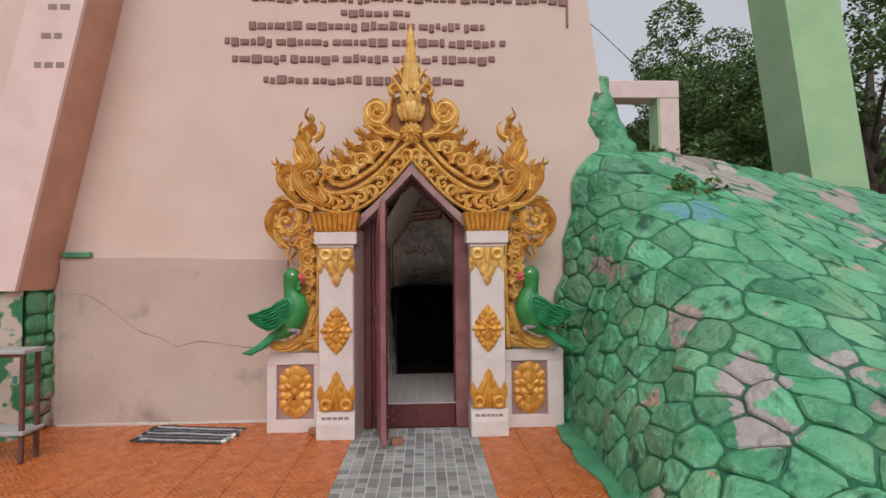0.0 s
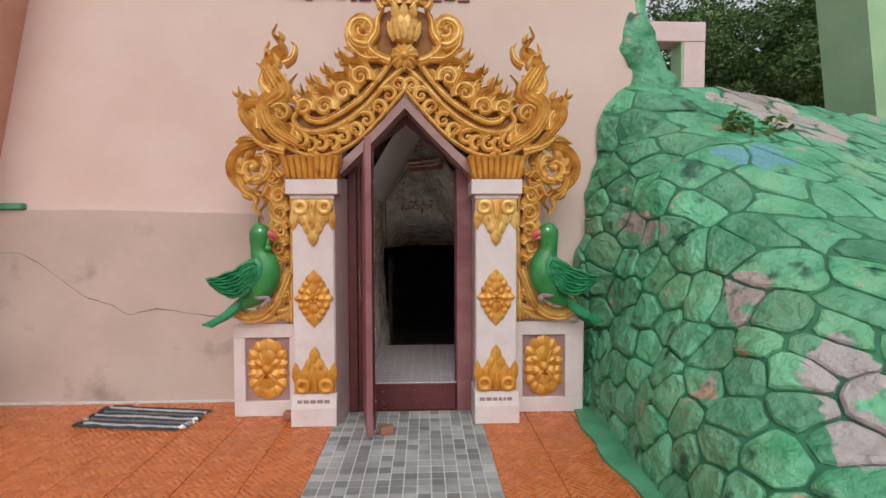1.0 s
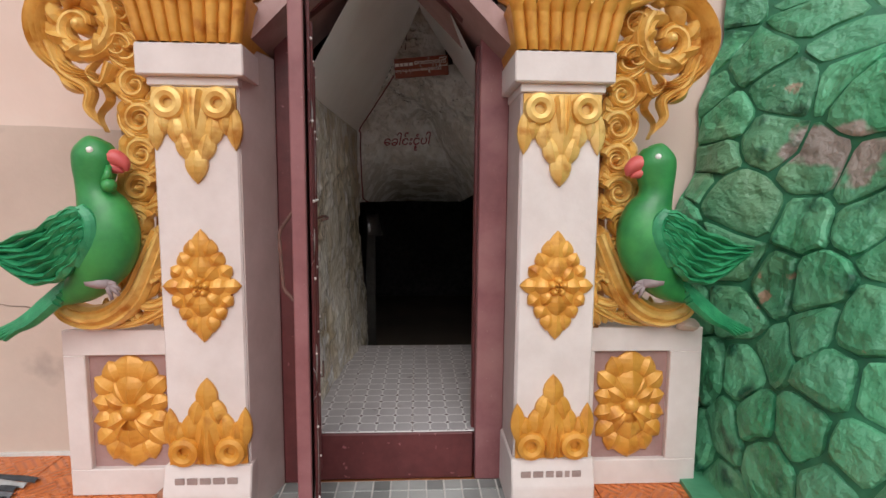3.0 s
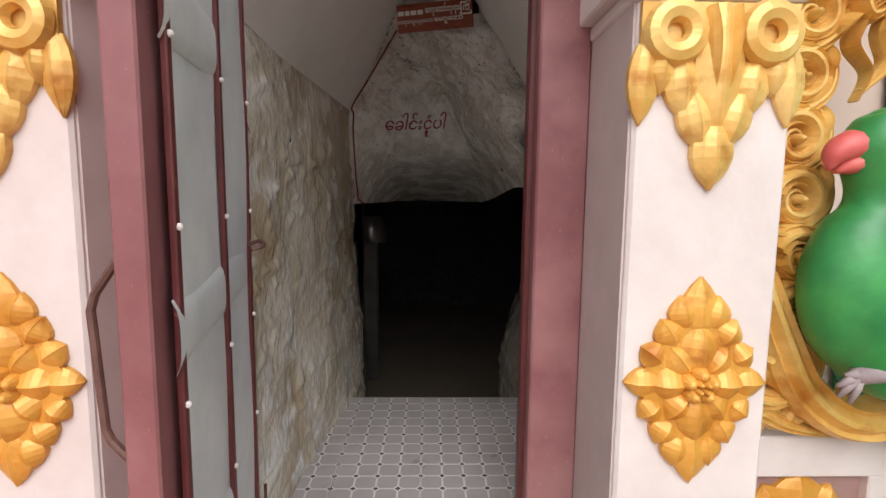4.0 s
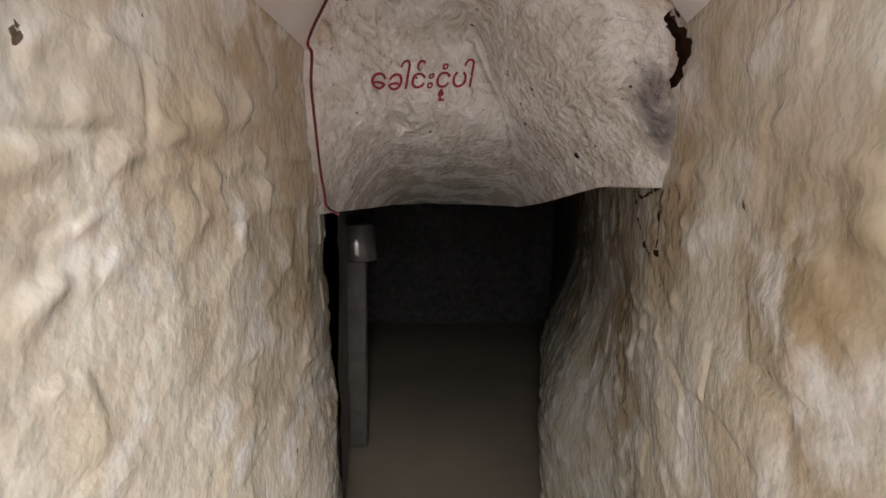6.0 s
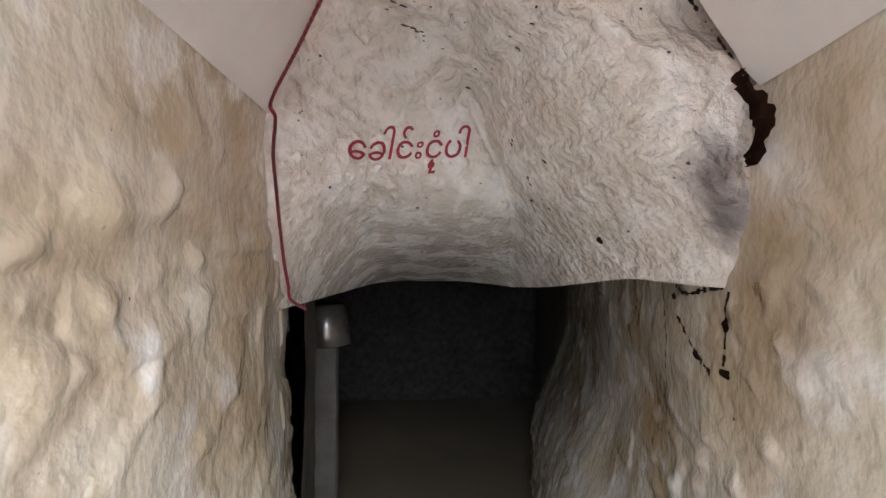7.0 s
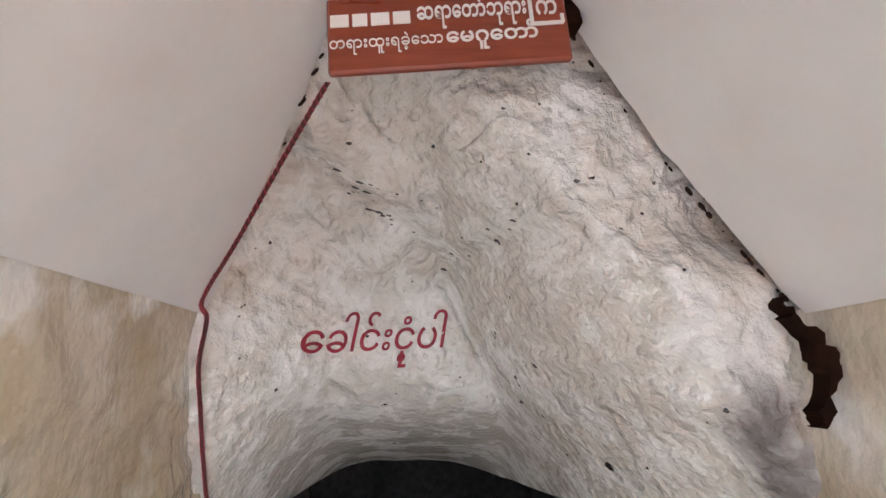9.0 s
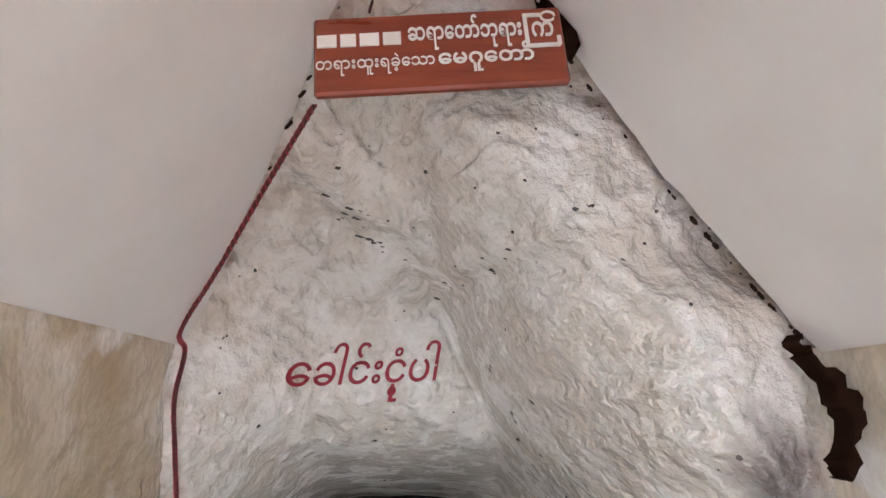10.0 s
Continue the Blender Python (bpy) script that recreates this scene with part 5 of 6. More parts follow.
def build_bird(sgn):
    """A perched green bird that looks in towards the doorway."""
    Y = 5.72
    label = "green painted cement bird perched on a gilded hook"
    e = thing("bird_figure", (sgn * 1.22, Y, 1.05), label, "bird figure", group="birds beside the gateway")
    off = Vector((sgn * 1.22, Y, 1.05))
    def P(x, z, y=Y): return (sgn * x, y, z)
    def add(name, bm, mat, lab="", smooth=True):
        for v in bm.verts:
            v.co -= off
        return part(name, bm, mat, e, lab, smooth)
    bm = bmesh.new()
    body = [(1.192, 1.676, 0.015, 0.015), (1.196, 1.662, 0.052, 0.048), (1.203, 1.61, 0.086, 0.078), (1.210, 1.55, 0.085, 0.076), (1.214, 1.485, 0.074, 0.068), (1.207, 1.43, 0.080, 0.072),
            (1.186, 1.365, 0.112, 0.090), (1.177, 1.285, 0.130, 0.104), (1.196, 1.20, 0.136, 0.106), (1.232, 1.125, 0.118, 0.096), (1.275, 1.06, 0.084, 0.072), (1.345, 1.01, 0.050, 0.045), (1.41, 0.975, 0.02, 0.02)]
    loft(bm, [(sgn * x, Y, z, a, b) for x, z, a, b in body], 18)
    add("body", bm, "bird")
    bm = bmesh.new()
    loft(bm, [(sgn * 1.150, Y - 0.005, 1.592, 0.034, 0.040), (sgn * 1.118, Y - 0.005, 1.590, 0.036, 0.040), (sgn * 1.088, Y - 0.005, 1.568, 0.026, 0.030), (sgn * 1.078, Y - 0.005, 1.536, 0.006, 0.008)], 10)
    loft(bm, [(sgn * 1.150, Y - 0.005, 1.556, 0.024, 0.034), (sgn * 1.120, Y - 0.005, 1.546, 0.022, 0.030), (sgn * 1.094, Y - 0.005, 1.532, 0.006, 0.012)], 10)
    add("beak", bm, "beak", "red hooked beak")
    bm = bmesh.new()
    knob(bm, sgn * 1.185, 1.618, 0.014, 0.012, Y - 0.068)
    add("eye", bm, "sign_white", "pale painted eye")
    # wing: a shoulder and rows of long feathers sweeping outward
    wing = bmesh.new()
    upper = spline([(1.190, 1.375), (1.235, 1.392), (1.300, 1.365), (1.372, 1.318), (1.490, 1.268), (1.622, 1.226)], 6)
    lower = spline([(1.175, 1.300), (1.205, 1.215), (1.262, 1.135), (1.335, 1.075), (1.430, 1.072), (1.575, 1.180)], 6)
    n = len(upper) - 1
    web = [(sgn * (a[0] + b[0]) / 2, (a[1] + b[1]) / 2, max(0.5 * np.hypot(*(a - b)) * 0.92, 0.004)) for a, b in zip(upper, lower)]
    ribbon(wing, web, 0.055, Y - 0.062, LEAFP)
    rows = 8
    for k in range(rows):
        t = (k + 0.5) / rows
        first = int(n * (0.12 + 0.05 * (k % 2)))
        line = []
        for i in range(first, n + 1):
            p = upper[i] * (1 - t) + lower[i] * t
            wave = 0.006 * math.sin(i * 0.9 + k * 2.1)
            line.append((sgn * p[0], p[1] + wave, max(0.46 * np.hypot(*(upper[i] - lower[i])) / rows, 0.004) * (0.5 if i == first else 1)))
        ribbon(wing, line, 0.042, Y - 0.100 + 0.014 * abs(2 * t - 1) ** 2 + 0.003 * (k % 2), LEAFP)
    for row in range(3):                                  # short feathers over the shoulder
        for k in range(4 + row):
            t = (k + 0.5) / (4 + row)
            i = 4 + 4 * row
            p = upper[i] * (1 - t) + lower[i] * t
            q = upper[i + 5] * (1 - t) + lower[i + 5] * t
            a = math.degrees(math.atan2(q[1] - p[1], sgn * (q[0] - p[0])))
            leaf_stroke(wing, sgn * p[0], p[1], a, 0.085, 0.030, 0.030, Y - 0.106 + 0.012 * abs(2 * t - 1) ** 2)
    ribbon(wing, [(sgn * (p[0] + 0.012), p[1], 0.022 + 0.012 * math.sin(math.pi * i / 12)) for i, p in enumerate(spline([(1.215, 1.385), (1.180, 1.330), (1.190, 1.245), (1.245, 1.150)], 4))], 0.036, Y - 0.088, LEAFP)
    add("wing", wing, "bird_wing", "blue-green wing of carved feathers", False)
    tail = bmesh.new()
    for k in range(5):
        c = spline([(1.33 + 0.012 * k, 1.07 - 0.022 * k), (1.44 + 0.01 * k, 0.985 - 0.022 * k), (1.55, 0.90 - 0.010 * k), (1.69 - 0.022 * k, 0.835 - 0.004 * k)], 6)
        n = len(c) - 1
        ribbon(tail, [(sgn * p[0], p[1], 0.024 * (1 - 0.7 * i / n) + 0.001) for i, p in enumerate(c)], 0.03, Y - 0.01 - 0.006 * k, LEAFP)
    add("tail", tail, "bird_wing", "long blue-green tail feathers", False)
    if sgn < 0:
        sprig = bmesh.new()
        tube([P(1.13, 1.555, Y - 0.04), P(1.125, 1.515, Y - 0.06), P(1.155, 1.485, Y - 0.05)], [0.012, 0.016, 0.010], sprig)
        knob(sprig, sgn * 1.128, 1.475, 0.030, 0.03, Y - 0.05)
        add("sprig", sprig, "bird", "green sprig held in the beak")
    leg = bmesh.new()
    tube([P(1.26, 1.085, Y - 0.05), P(1.20, 1.068, Y - 0.06), P(1.14, 1.062, Y - 0.065)], [0.03, 0.024, 0.02], leg)
    for dx, dz in ((0.055, -0.01), (0.05, -0.035), (0.02, -0.05), (0.04, 0.018)):
        tube([P(1.15, 1.062, Y - 0.065), P(1.15 - dx * .6, 1.062 + dz * .5, Y - 0.075), P(1.15 - dx, 1.05 + dz, Y - 0.07)], [0.013, 0.011, 0.005], leg, 6)
    add("leg", leg, "leg", "grey scaly foot")
    return e


build_gable(gate)
build_side_scrolls(gate)
build_capitals(gate)
build_pillar_ornaments(gate)
build_bird(-1)
build_bird(1)
# ---- writing, cords and loose things ----
def letters(name, text, size, mat, parent=None, label="", thick=0.002, shear=0.0, bold=0.0):
    """Lettering as a mesh in the xz plane that faces the viewer, its lower left at the origin."""
    cu = bpy.data.curves.new(name, "FONT")
    cu.body, cu.size, cu.extrude, cu.offset, cu.shear = text, size, thick, bold, shear
    tmp = bpy.data.objects.new(name, cu)
    scene.collection.objects.link(tmp)
    bpy.context.view_layer.update()
    me = bpy.data.meshes.new_from_object(tmp.evaluated_get(bpy.context.evaluated_depsgraph_get()))
    bpy.data.objects.remove(tmp)
    for v in me.vertices:
        v.co = (v.co.x, -v.co.z, v.co.y)
    me.materials.clear()
    me.materials.append(M[mat])
    ob = new(name, me)
    if parent:
        ob.parent = parent
    if label:
        ob["label"] = label
    return ob


def fit_letters(ob, x0, x1, z0, z1):
    """Stretch lettering to fill a box."""
    co = np.array([v.co[:] for v in ob.data.vertices])
    lo, hi = co.min(0), co.max(0)
    for v in ob.data.vertices:
        v.co.x = x0 + (v.co.x - lo[0]) / (hi[0] - lo[0]) * (x1 - x0)
        v.co.z = z0 + (v.co.z - lo[2]) / (hi[2] - lo[2]) * (z1 - z0)


def build_inscription():
    """Raised mauve bars in rows, one for each syllable."""
    e = thing("inscription", (0, WALL_Y, 4), "rows of raised mauve cement lettering on the wall", "inscription")
    e.location = (0, 0, 0)
    rng = random.Random(9)
    k = (WALL_Y - 0.626) / (6.1 - 0.626)
    rows = ((4.66, -1.75, 1.70, 0.12), (4.49, -0.78, -0.05, 0.11), (4.345, -1.78, 0.82, 0.12), (4.165, -2.04, 1.00, 0.12), (3.975, -1.96, 0.97, 0.12), (3.735, -1.62, 0.52, 0.12))
    for z, x0, x1, h in rows:
        z = 1.66 + (z - 1.66) * k
        x, x1 = x0 * k, x1 * k
        word = 0
        while x < x1:
            w = rng.uniform(0.05, 0.12)
            hh = h * rng.choice((0.55, 0.55, 0.6, 0.8))
            dz = rng.choice((0, 0, 0, -0.015, 0.012))
            part("syllable", box(x, x + w, WALL_Y - 0.022, WALL_Y + 0.002, z - hh / 2 + dz, z + hh / 2 + dz, 0.008), "letters", e)
            word += 1
            x += w + (0.05 if word % 6 == 0 else 0.018)
    part("border_rule", box(1.80, 1.825, WALL_Y - 0.02, WALL_Y + 0.002, 4.45, 4.9, 0.004), "letters", e)


def build_sign():
    e = thing("name_board", (0.2, 7.30, 2.46), "red-brown wooden board with white lettering wedged under the vault", "sign")
    e.matrix_basis = pose(0.174, 7.27, 2.376, 0, -4.3, -6)
    w, h = 0.196, 0.070
    part("board", box(-w, w, -0.008, 0.008, -h, h, 0.004), "sign", e)
    # the first word, a name, is left as plain bars; the rest is lettered
    x = -w + 0.006
    for bw in (0.036, 0.030, 0.036, 0.034):
        part("lettering", box(x, x + bw - 0.006, -0.011, -0.007, 0.012, 0.034), "sign_white", e, "white painted word")
        x += bw
    a = letters("lettering", "\u1006\u101b\u102c\u1031\u1010\u102c\u103a\u1018\u102f\u101b\u102c\u1038", 0.05, "sign_white", e, "white painted lettering", 0.001, bold=0.0008)
    fit_letters(a, -w + 0.147, w - 0.066, -0.002, 0.060)
    a.location.y = -0.0095
    a = letters("lettering", "\u1000", 0.05, "sign_white", e, "white painted lettering", 0.001, bold=0.0008)
    fit_letters(a, w - 0.050, w - 0.016, 0.012, 0.040)
    a.location.y = -0.0095
    b = bmesh.new()
    for x0, x1, z0, z1 in ((w - 0.062, w - 0.056, -0.004, 0.056), (w - 0.062, w - 0.008, -0.007, -0.001), (w - 0.062, w - 0.034, 0.050, 0.056), (w - 0.012, w - 0.006, -0.004, 0.012)):
        box(x0, x1, -0.011, -0.0075, z0, z1, 0, b)
    part("lettering", b, "sign_white", e, "white painted lettering")
    ring = bmesh.new()
    tube([(w - 0.022 + 0.011 * math.cos(q * math.pi / 6), -0.009, 0.050 + 0.009 * math.sin(q * math.pi / 6)) for q in range(12)], 0.0022, ring, 5)
    part("lettering", ring, "sign_white", e, "white painted lettering")
    a = letters("lettering", "\u1010\u101b\u102c\u1038\u1011\u1030\u1038\u101b\u1001\u1032\u1037\u1031\u101e\u102c", 0.03, "sign_white", e, "white painted lettering", 0.001)
    fit_letters(a, -w + 0.004, -w + 0.186, -0.040, -0.004)
    a.location.y = -0.0095
    a = letters("lettering", "\u1031\u1019\u1002\u1030\u1031\u1010\u102c\u103a", 0.05, "sign_white", e, "white painted lettering", 0.001, bold=0.0008)
    fit_letters(a, -w + 0.192, w - 0.052, -0.044, 0.006)
    a.location.y = -0.0095


def build_wall_writing():
    wall = bpy.data.objects["wall_lintel"]
    t = letters("lettering", "\u1031\u1001\u102b\u1004\u103a\u1038\u1004\u102f\u1036\u1037\u1015\u102b", 0.2, "red_paint", wall, "red brush-painted warning to bow the head", 0.001, shear=0.2, bold=0.0015)
    fit_letters(t, -0.145, 0.265, 1.842, 2.005)
    bm = bmesh.new()
    bm.from_mesh(t.data)
    bmesh.ops.triangulate(bm, faces=bm.faces[:])
    bmesh.ops.subdivide_edges(bm, edges=[e for e in bm.edges if e.calc_length() > 0.02], cuts=2)
    for v in bm.verts:
        v.co.z += 0.05 * (v.co.x - 0.06)
        v.co.y += face_y(v.co.x, v.co.z) - 0.005
    bm.to_mesh(t.data)
    bm.free()


def build_cord():
    e = thing("cord", (0, 0, 0), "thin dark red cord strung along the vault's edge", "cord")
    pts = [(-0.03, 7.38, 2.335), (-0.12, 7.48, 2.225), (-0.23, 7.62, 2.10), (-0.325, 7.73, 1.99)]
    for z in (1.95, 1.85, 1.75, 1.65, 1.55, 1.47, 1.42):
        x = -0.322 - 0.012 * (1.95 - z) / 0.5
        pts.append((x, min(face_y(x, z), face_y(x - 0.02, z), 8.05) - 0.02, z))
    pts.append((-0.29, pts[-1][1] + 0.02, 1.385))
    part("strand", tube(spline(pts, 6), 0.0045, sides=6), "cord", e)
    bm = bmesh.new()
    c = spline(pts, 40)
    for k in (0, math.pi):
        tube([(p[0] + 0.0035 * math.cos(i * 0.9 + k), p[1], p[2] + 0.0035 * math.sin(i * 0.9 + k)) for i, p in enumerate(c)], 0.0028, bm, 4)
    part("twist", bm, "red_paint", e)
    bm = tube(spline([(0.07, 7.42, 2.7), (0.06, 7.40, 2.60), (0.055, 7.36, 2.52)], 4), 0.003, sides=5)
    part("hanger", bm, "cord", e)


def build_hole():
    """A ragged dark gap where the vault has parted from the rock, with soot below it."""
    wall = bpy.data.objects["wall_lintel"]
    rng = random.Random(2)
    bm = bmesh.new()
    rim = spline([(0.675, 1.940), (0.690, 1.905), (0.712, 1.876), (0.719, 1.845), (0.707, 1.806), (0.697, 1.755), (0.692, 1.772), (0.702, 1.828), (0.697, 1.868), (0.684, 1.905), (0.672, 1.940)], 5)[:-1]
    front = [(p[0] + rng.uniform(-0.005, 0.005), p[1] + rng.uniform(-0.005, 0.005)) for p in rim]
    prism(front, 0.0, 0.03, bm)
    for v in bm.verts:
        v.co.y += 7.285 - 0.8 * (v.co.x - 0.63)
    part("gap", bm, "hole", wall, "ragged dark gap at the edge of the vault")
    bm = bmesh.new()
    # scattered chips and spots on the rock
    for k in range(46):
        x, z = rng.uniform(-0.3, 0.66), rng.uniform(1.55, 2.42)
        r = rng.choice((0.002, 0.003, 0.003, 0.005))
        y = face_y(x, z)
        ret = bmesh.ops.create_icosphere(bm, subdivisions=1, radius=r)
        for v in ret["verts"]:
            v.co = Vector((x + v.co.x * rng.uniform(1, 2), y + v.co.y * 0.6, z + v.co.z))
    # a broken dark line of chips under the ledge of rock
    for k in range(30):
        x = rng.choice((rng.uniform(-0.04, 0.10), rng.uniform(0.24, 0.34), rng.uniform(-0.05, 0.5)))
        z = ledge_z(x) - 0.004 + rng.gauss(0, 0.012)
        y = face_y(x, z)
        ret = bmesh.ops.create_icosphere(bm, subdivisions=1, radius=rng.choice((0.002, 0.003, 0.004, 0.006)))
        for v in ret["verts"]:
            v.co = Vector((x + v.co.x * rng.uniform(1.2, 3), y + v.co.y * 0.6, z + v.co.z * 0.7 - 0.4 * v.co.x))
    ob = part("specks", bm, "soot", wall, "dark specks and chips")
    ob["kind"] = "stuff"


def build_wall_crack():
    wall = bpy.data.objects["wall_west"]
    rng = random.Random(7)
    pts = spline([(6.075, 1.72), (6.11, 1.66), (6.152, 1.608), (6.129, 1.55), (6.093, 1.49), (6.082, 1.406), (6.085, 1.343), (6.11, 1.291), (6.11, 1.204), (6.092, 1.153)], 8)
    bm = bmesh.new()
    for i in range(len(pts) - 1):
        if rng.random() < 0.22:
            continue
        a, b = pts[i], pts[i + 1]
        w = rng.uniform(0.0008, 0.0035)
        q = []
        for (p, s) in ((a, -1), (b, -1), (b, 1), (a, 1)):
            y, z = p[0] + s * w + rng.uniform(-0.002, 0.002), p[1]
            u = (y - 5.99) / 2.3
            q.append(bm.verts.new((left_x(y, z) + rough(y, z + 0.6, 1) * min(1, u * 12) + 0.004, y, z)))
        bm.faces.new(q)
    part("crack", bm, "crack", wall, "thin broken crack down the plaster")
    bm = bmesh.new()
    ps = [(6.02, 1.132), (6.05, 1.12), (6.10, 1.118), (6.105, 1.14), (6.088, 1.165), (6.055, 1.15)]
    bm.faces.new([bm.verts.new((left_x(y, z) + rough(y, z + 0.6, 1) + 0.005, y, z)) for y, z in ps])
    part("patch", bm, "dado", wall, "bare grey chip in the plaster")


def build_wall_gaps():
    """Broken masonry under the rock on the east wall: open joints and small holes between the stones."""
    wall = bpy.data.objects["wall_east"]
    rng = random.Random(17)
    def at(y, z, out=0.004):
        return (right_x(y, z) - rough(y, z + 1.6, 7) - out, y, z)
    lines = (([(7.92, 1.53), (7.86, 1.45), (7.82, 1.33), (7.84, 1.20), (7.86, 1.06)], 0.004), ([(7.74, 1.49), (7.62, 1.475), (7.50, 1.50), (7.40, 1.505)], 0.006),
             ([(7.72, 1.40), (7.64, 1.355), (7.55, 1.318), (7.47, 1.30)], 0.006), ([(7.40, 1.50), (7.405, 1.42), (7.41, 1.33)], 0.005))
    for pts, wide in lines:
        bm = bmesh.new()
        c = spline(pts, 7)
        for i in range(len(c) - 1):
            if rng.random() < 0.25:
                continue
            w = wide * rng.uniform(0.3, 1.6)
            d = c[i + 1] - c[i]
            d = d / (np.hypot(*d) + 1e-9)
            quad = []
            for p, sd in ((c[i], -1), (c[i + 1], -1), (c[i + 1], 1), (c[i], 1)):
                quad.append(bm.verts.new(at(p[0] - d[1] * sd * w, p[1] + d[0] * sd * w)))
            bm.faces.new(quad)
        part("open_joint", bm, "crack", wall, "dark open joint between stones")
    for y, z, ry, rz in ((7.40, 1.425, 0.022, 0.016), (7.56, 1.322, 0.030, 0.012), (7.40, 1.315, 0.028, 0.014), (7.74, 1.455, 0.02, 0.012), (8.05, 1.52, 0.03, 0.014)):
        bm = bmesh.new()
        n = 11
        bm.faces.new([bm.verts.new(at(y + ry * rng.uniform(0.6, 1.2) * math.cos(2 * math.pi * k / n), z + rz * rng.uniform(0.6, 1.2) * math.sin(2 * math.pi * k / n), 0.007)) for k in range(n)])
        part("hole", bm, "hole", wall, "small dark hole in the masonry")


def build_vault_gaps():
    """Dark chinks where the vault's plaster has come away from the rock."""
    vault = bpy.data.objects["ceiling"]
    rng = random.Random(23)
    bm = bmesh.new()
    for side, lo, hi, count in ((1, 0.02, 0.62, 24), (-1, 0.36, 0.72, 14)):
        for k in range(count):
            v = lo + (hi - lo) * rng.random() ** (1.8 if side > 0 else 0.7)
            if side > 0:
                y = 7.282 + 0.26 * v - 0.36 * v * v
                foot, spring = right_x(y, 2), SPRING_R
            else:
                y = 7.815 - 0.76 * v
                foot, spring = left_x(y, 2), SPRING_L
            mid = 0.5 * (left_x(y, 2) + right_x(y, 2))
            x, z = foot + (mid - foot) * v, spring + (2.72 - spring) * v + 0.02 * math.sin(math.pi * v)
            r = rng.choice((0.0015, 0.002, 0.003, 0.004))
            slope = math.atan2(2.72 - spring, mid - foot)
            ret = bmesh.ops.create_icosphere(bm, subdivisions=1, radius=r)
            long = rng.uniform(1.2, 3.5)
            for q in ret["verts"]:
                a, b = q.co.x * long, q.co.z * 0.8
                q.co = Vector((x - side * 0.004 + a * math.cos(slope) - b * math.sin(slope), y + 0.008 + q.co.y * 1.5, z - 0.006 + a * math.sin(slope) + b * math.cos(slope)))
    ob = part("chinks", bm, "crack", vault, "dark chinks along the vault's broken edge")
    ob["kind"] = "stuff"
    bm = prism([(0.372, 2.40), (0.402, 2.405), (0.392, 2.46), (0.372, 2.52), (0.340, 2.53), (0.355, 2.45)], 7.262, 7.30)
    part("gap", bm, "hole", vault, "dark gap between vault and rock")


def build_lamp_post():
    e = thing("post", (-0.44, 9.6, -1.6), "dark wooden post with a tin cap down in the tunnel", "post")
    part("shaft", box(-0.075, 0.075, -0.06, 0.06, 0, 2.58, 0.01), "cave", e)
    bm = bmesh.new()
    r0 = bmesh.ops.create_cone(bm, cap_ends=True, segments=20, radius1=0.175, radius2=0.13, depth=0.26)
    bmesh.ops.bevel(bm, geom=bm.edges[:], offset=0.012, segments=1, affect="EDGES")
    bmesh.ops.translate(bm, vec=(0.0, 0, 2.70), verts=bm.verts[:])
    part("cap", bm, "cap", e, "dull tin cap", smooth=True)


def build_mat():
    e = thing("rag_mat", (-2.25, 5.87, 0.0), "striped charcoal and grey woven rag mat with knotted ends", "mat")
    rng = random.Random(8)
    e.location = (0, 0, 0)
    a0, a1, b0, b1 = Vector((-2.70, 5.68, 0)), Vector((-1.86, 5.56, 0)), Vector((-2.70, 6.18, 0)), Vector((-1.78, 6.02, 0))
    n = 11
    for k in range(n):
        t0, t1 = k / n, (k + 1) / n
        def f(u, v, t0=t0, t1=t1, k=k):
            t = t0 + (t1 - t0) * v
            uu = -0.02 + 1.04 * u + 0.02 * math.sin(k * 2.1)
            p = a0.lerp(b0, t).lerp(a1.lerp(b1, t), uu)
            p.y += 0.012 * noise.noise(Vector((u * 4, k * 1.3, 0)))
            p.z = 0.006 + 0.014 * math.sin(math.pi * v) * (1 + 0.5 * noise.noise(Vector((u * 9, k, 4)))) + 0.012 * max(0, noise.noise(Vector((u * 3, t * 3, 1))))
            return p
        part("stripe", sheet(f, 30, 5), ("cloth_dark", "cloth_light", "cloth_dark", "cloth_dark2")[k % 4], e, smooth=True)
    for k in range(18):
        t = rng.random()
        end = k % 2
        p = a0.lerp(b0, t) if end else a1.lerp(b1, t)
        d = Vector((-1 if end else 1, rng.uniform(-0.5, 0.5), 0))
        part("tassel", tube([p + Vector((0, 0, 0.012)), p + d * 0.03 + Vector((0, 0, 0.018)), p + d * rng.uniform(0.04, 0.07) + Vector((0, 0, 0.006))], [0.014, 0.018, 0.008], sides=7),
             rng.choice(("cloth_light", "cloth_dark", "cloth_blue", "sign_white") if not end else ("cloth_dark", "cloth_light")), e, smooth=True)


def build_stand():
    e = thing("metal_stand", (-3.9, 5.3, 0), "grey metal stand with two slab shelves on dark legs", "stand")
    e.location = (0, 0, 0)
    for x in (-3.40, -4.6):
        for y in (5.19, 5.36):
            part("leg", box(x - 0.017, x + 0.017, y - 0.017, y + 0.017, 0, 0.96, 0.003), "iron" , e)
    part("shelf", box(-4.66, -3.36, 5.15, 5.40, 0.95, 0.985, 0.006), "stand_slab", e, "pale grey top slab")
    part("shelf", box(-4.66, -3.36, 5.15, 5.40, 0.25, 0.285, 0.006), "stand_slab", e, "pale grey lower slab")
    part("rail", box(-4.6, -3.40, 5.18, 5.20, 0.92, 0.95, 0.003), "iron", e)


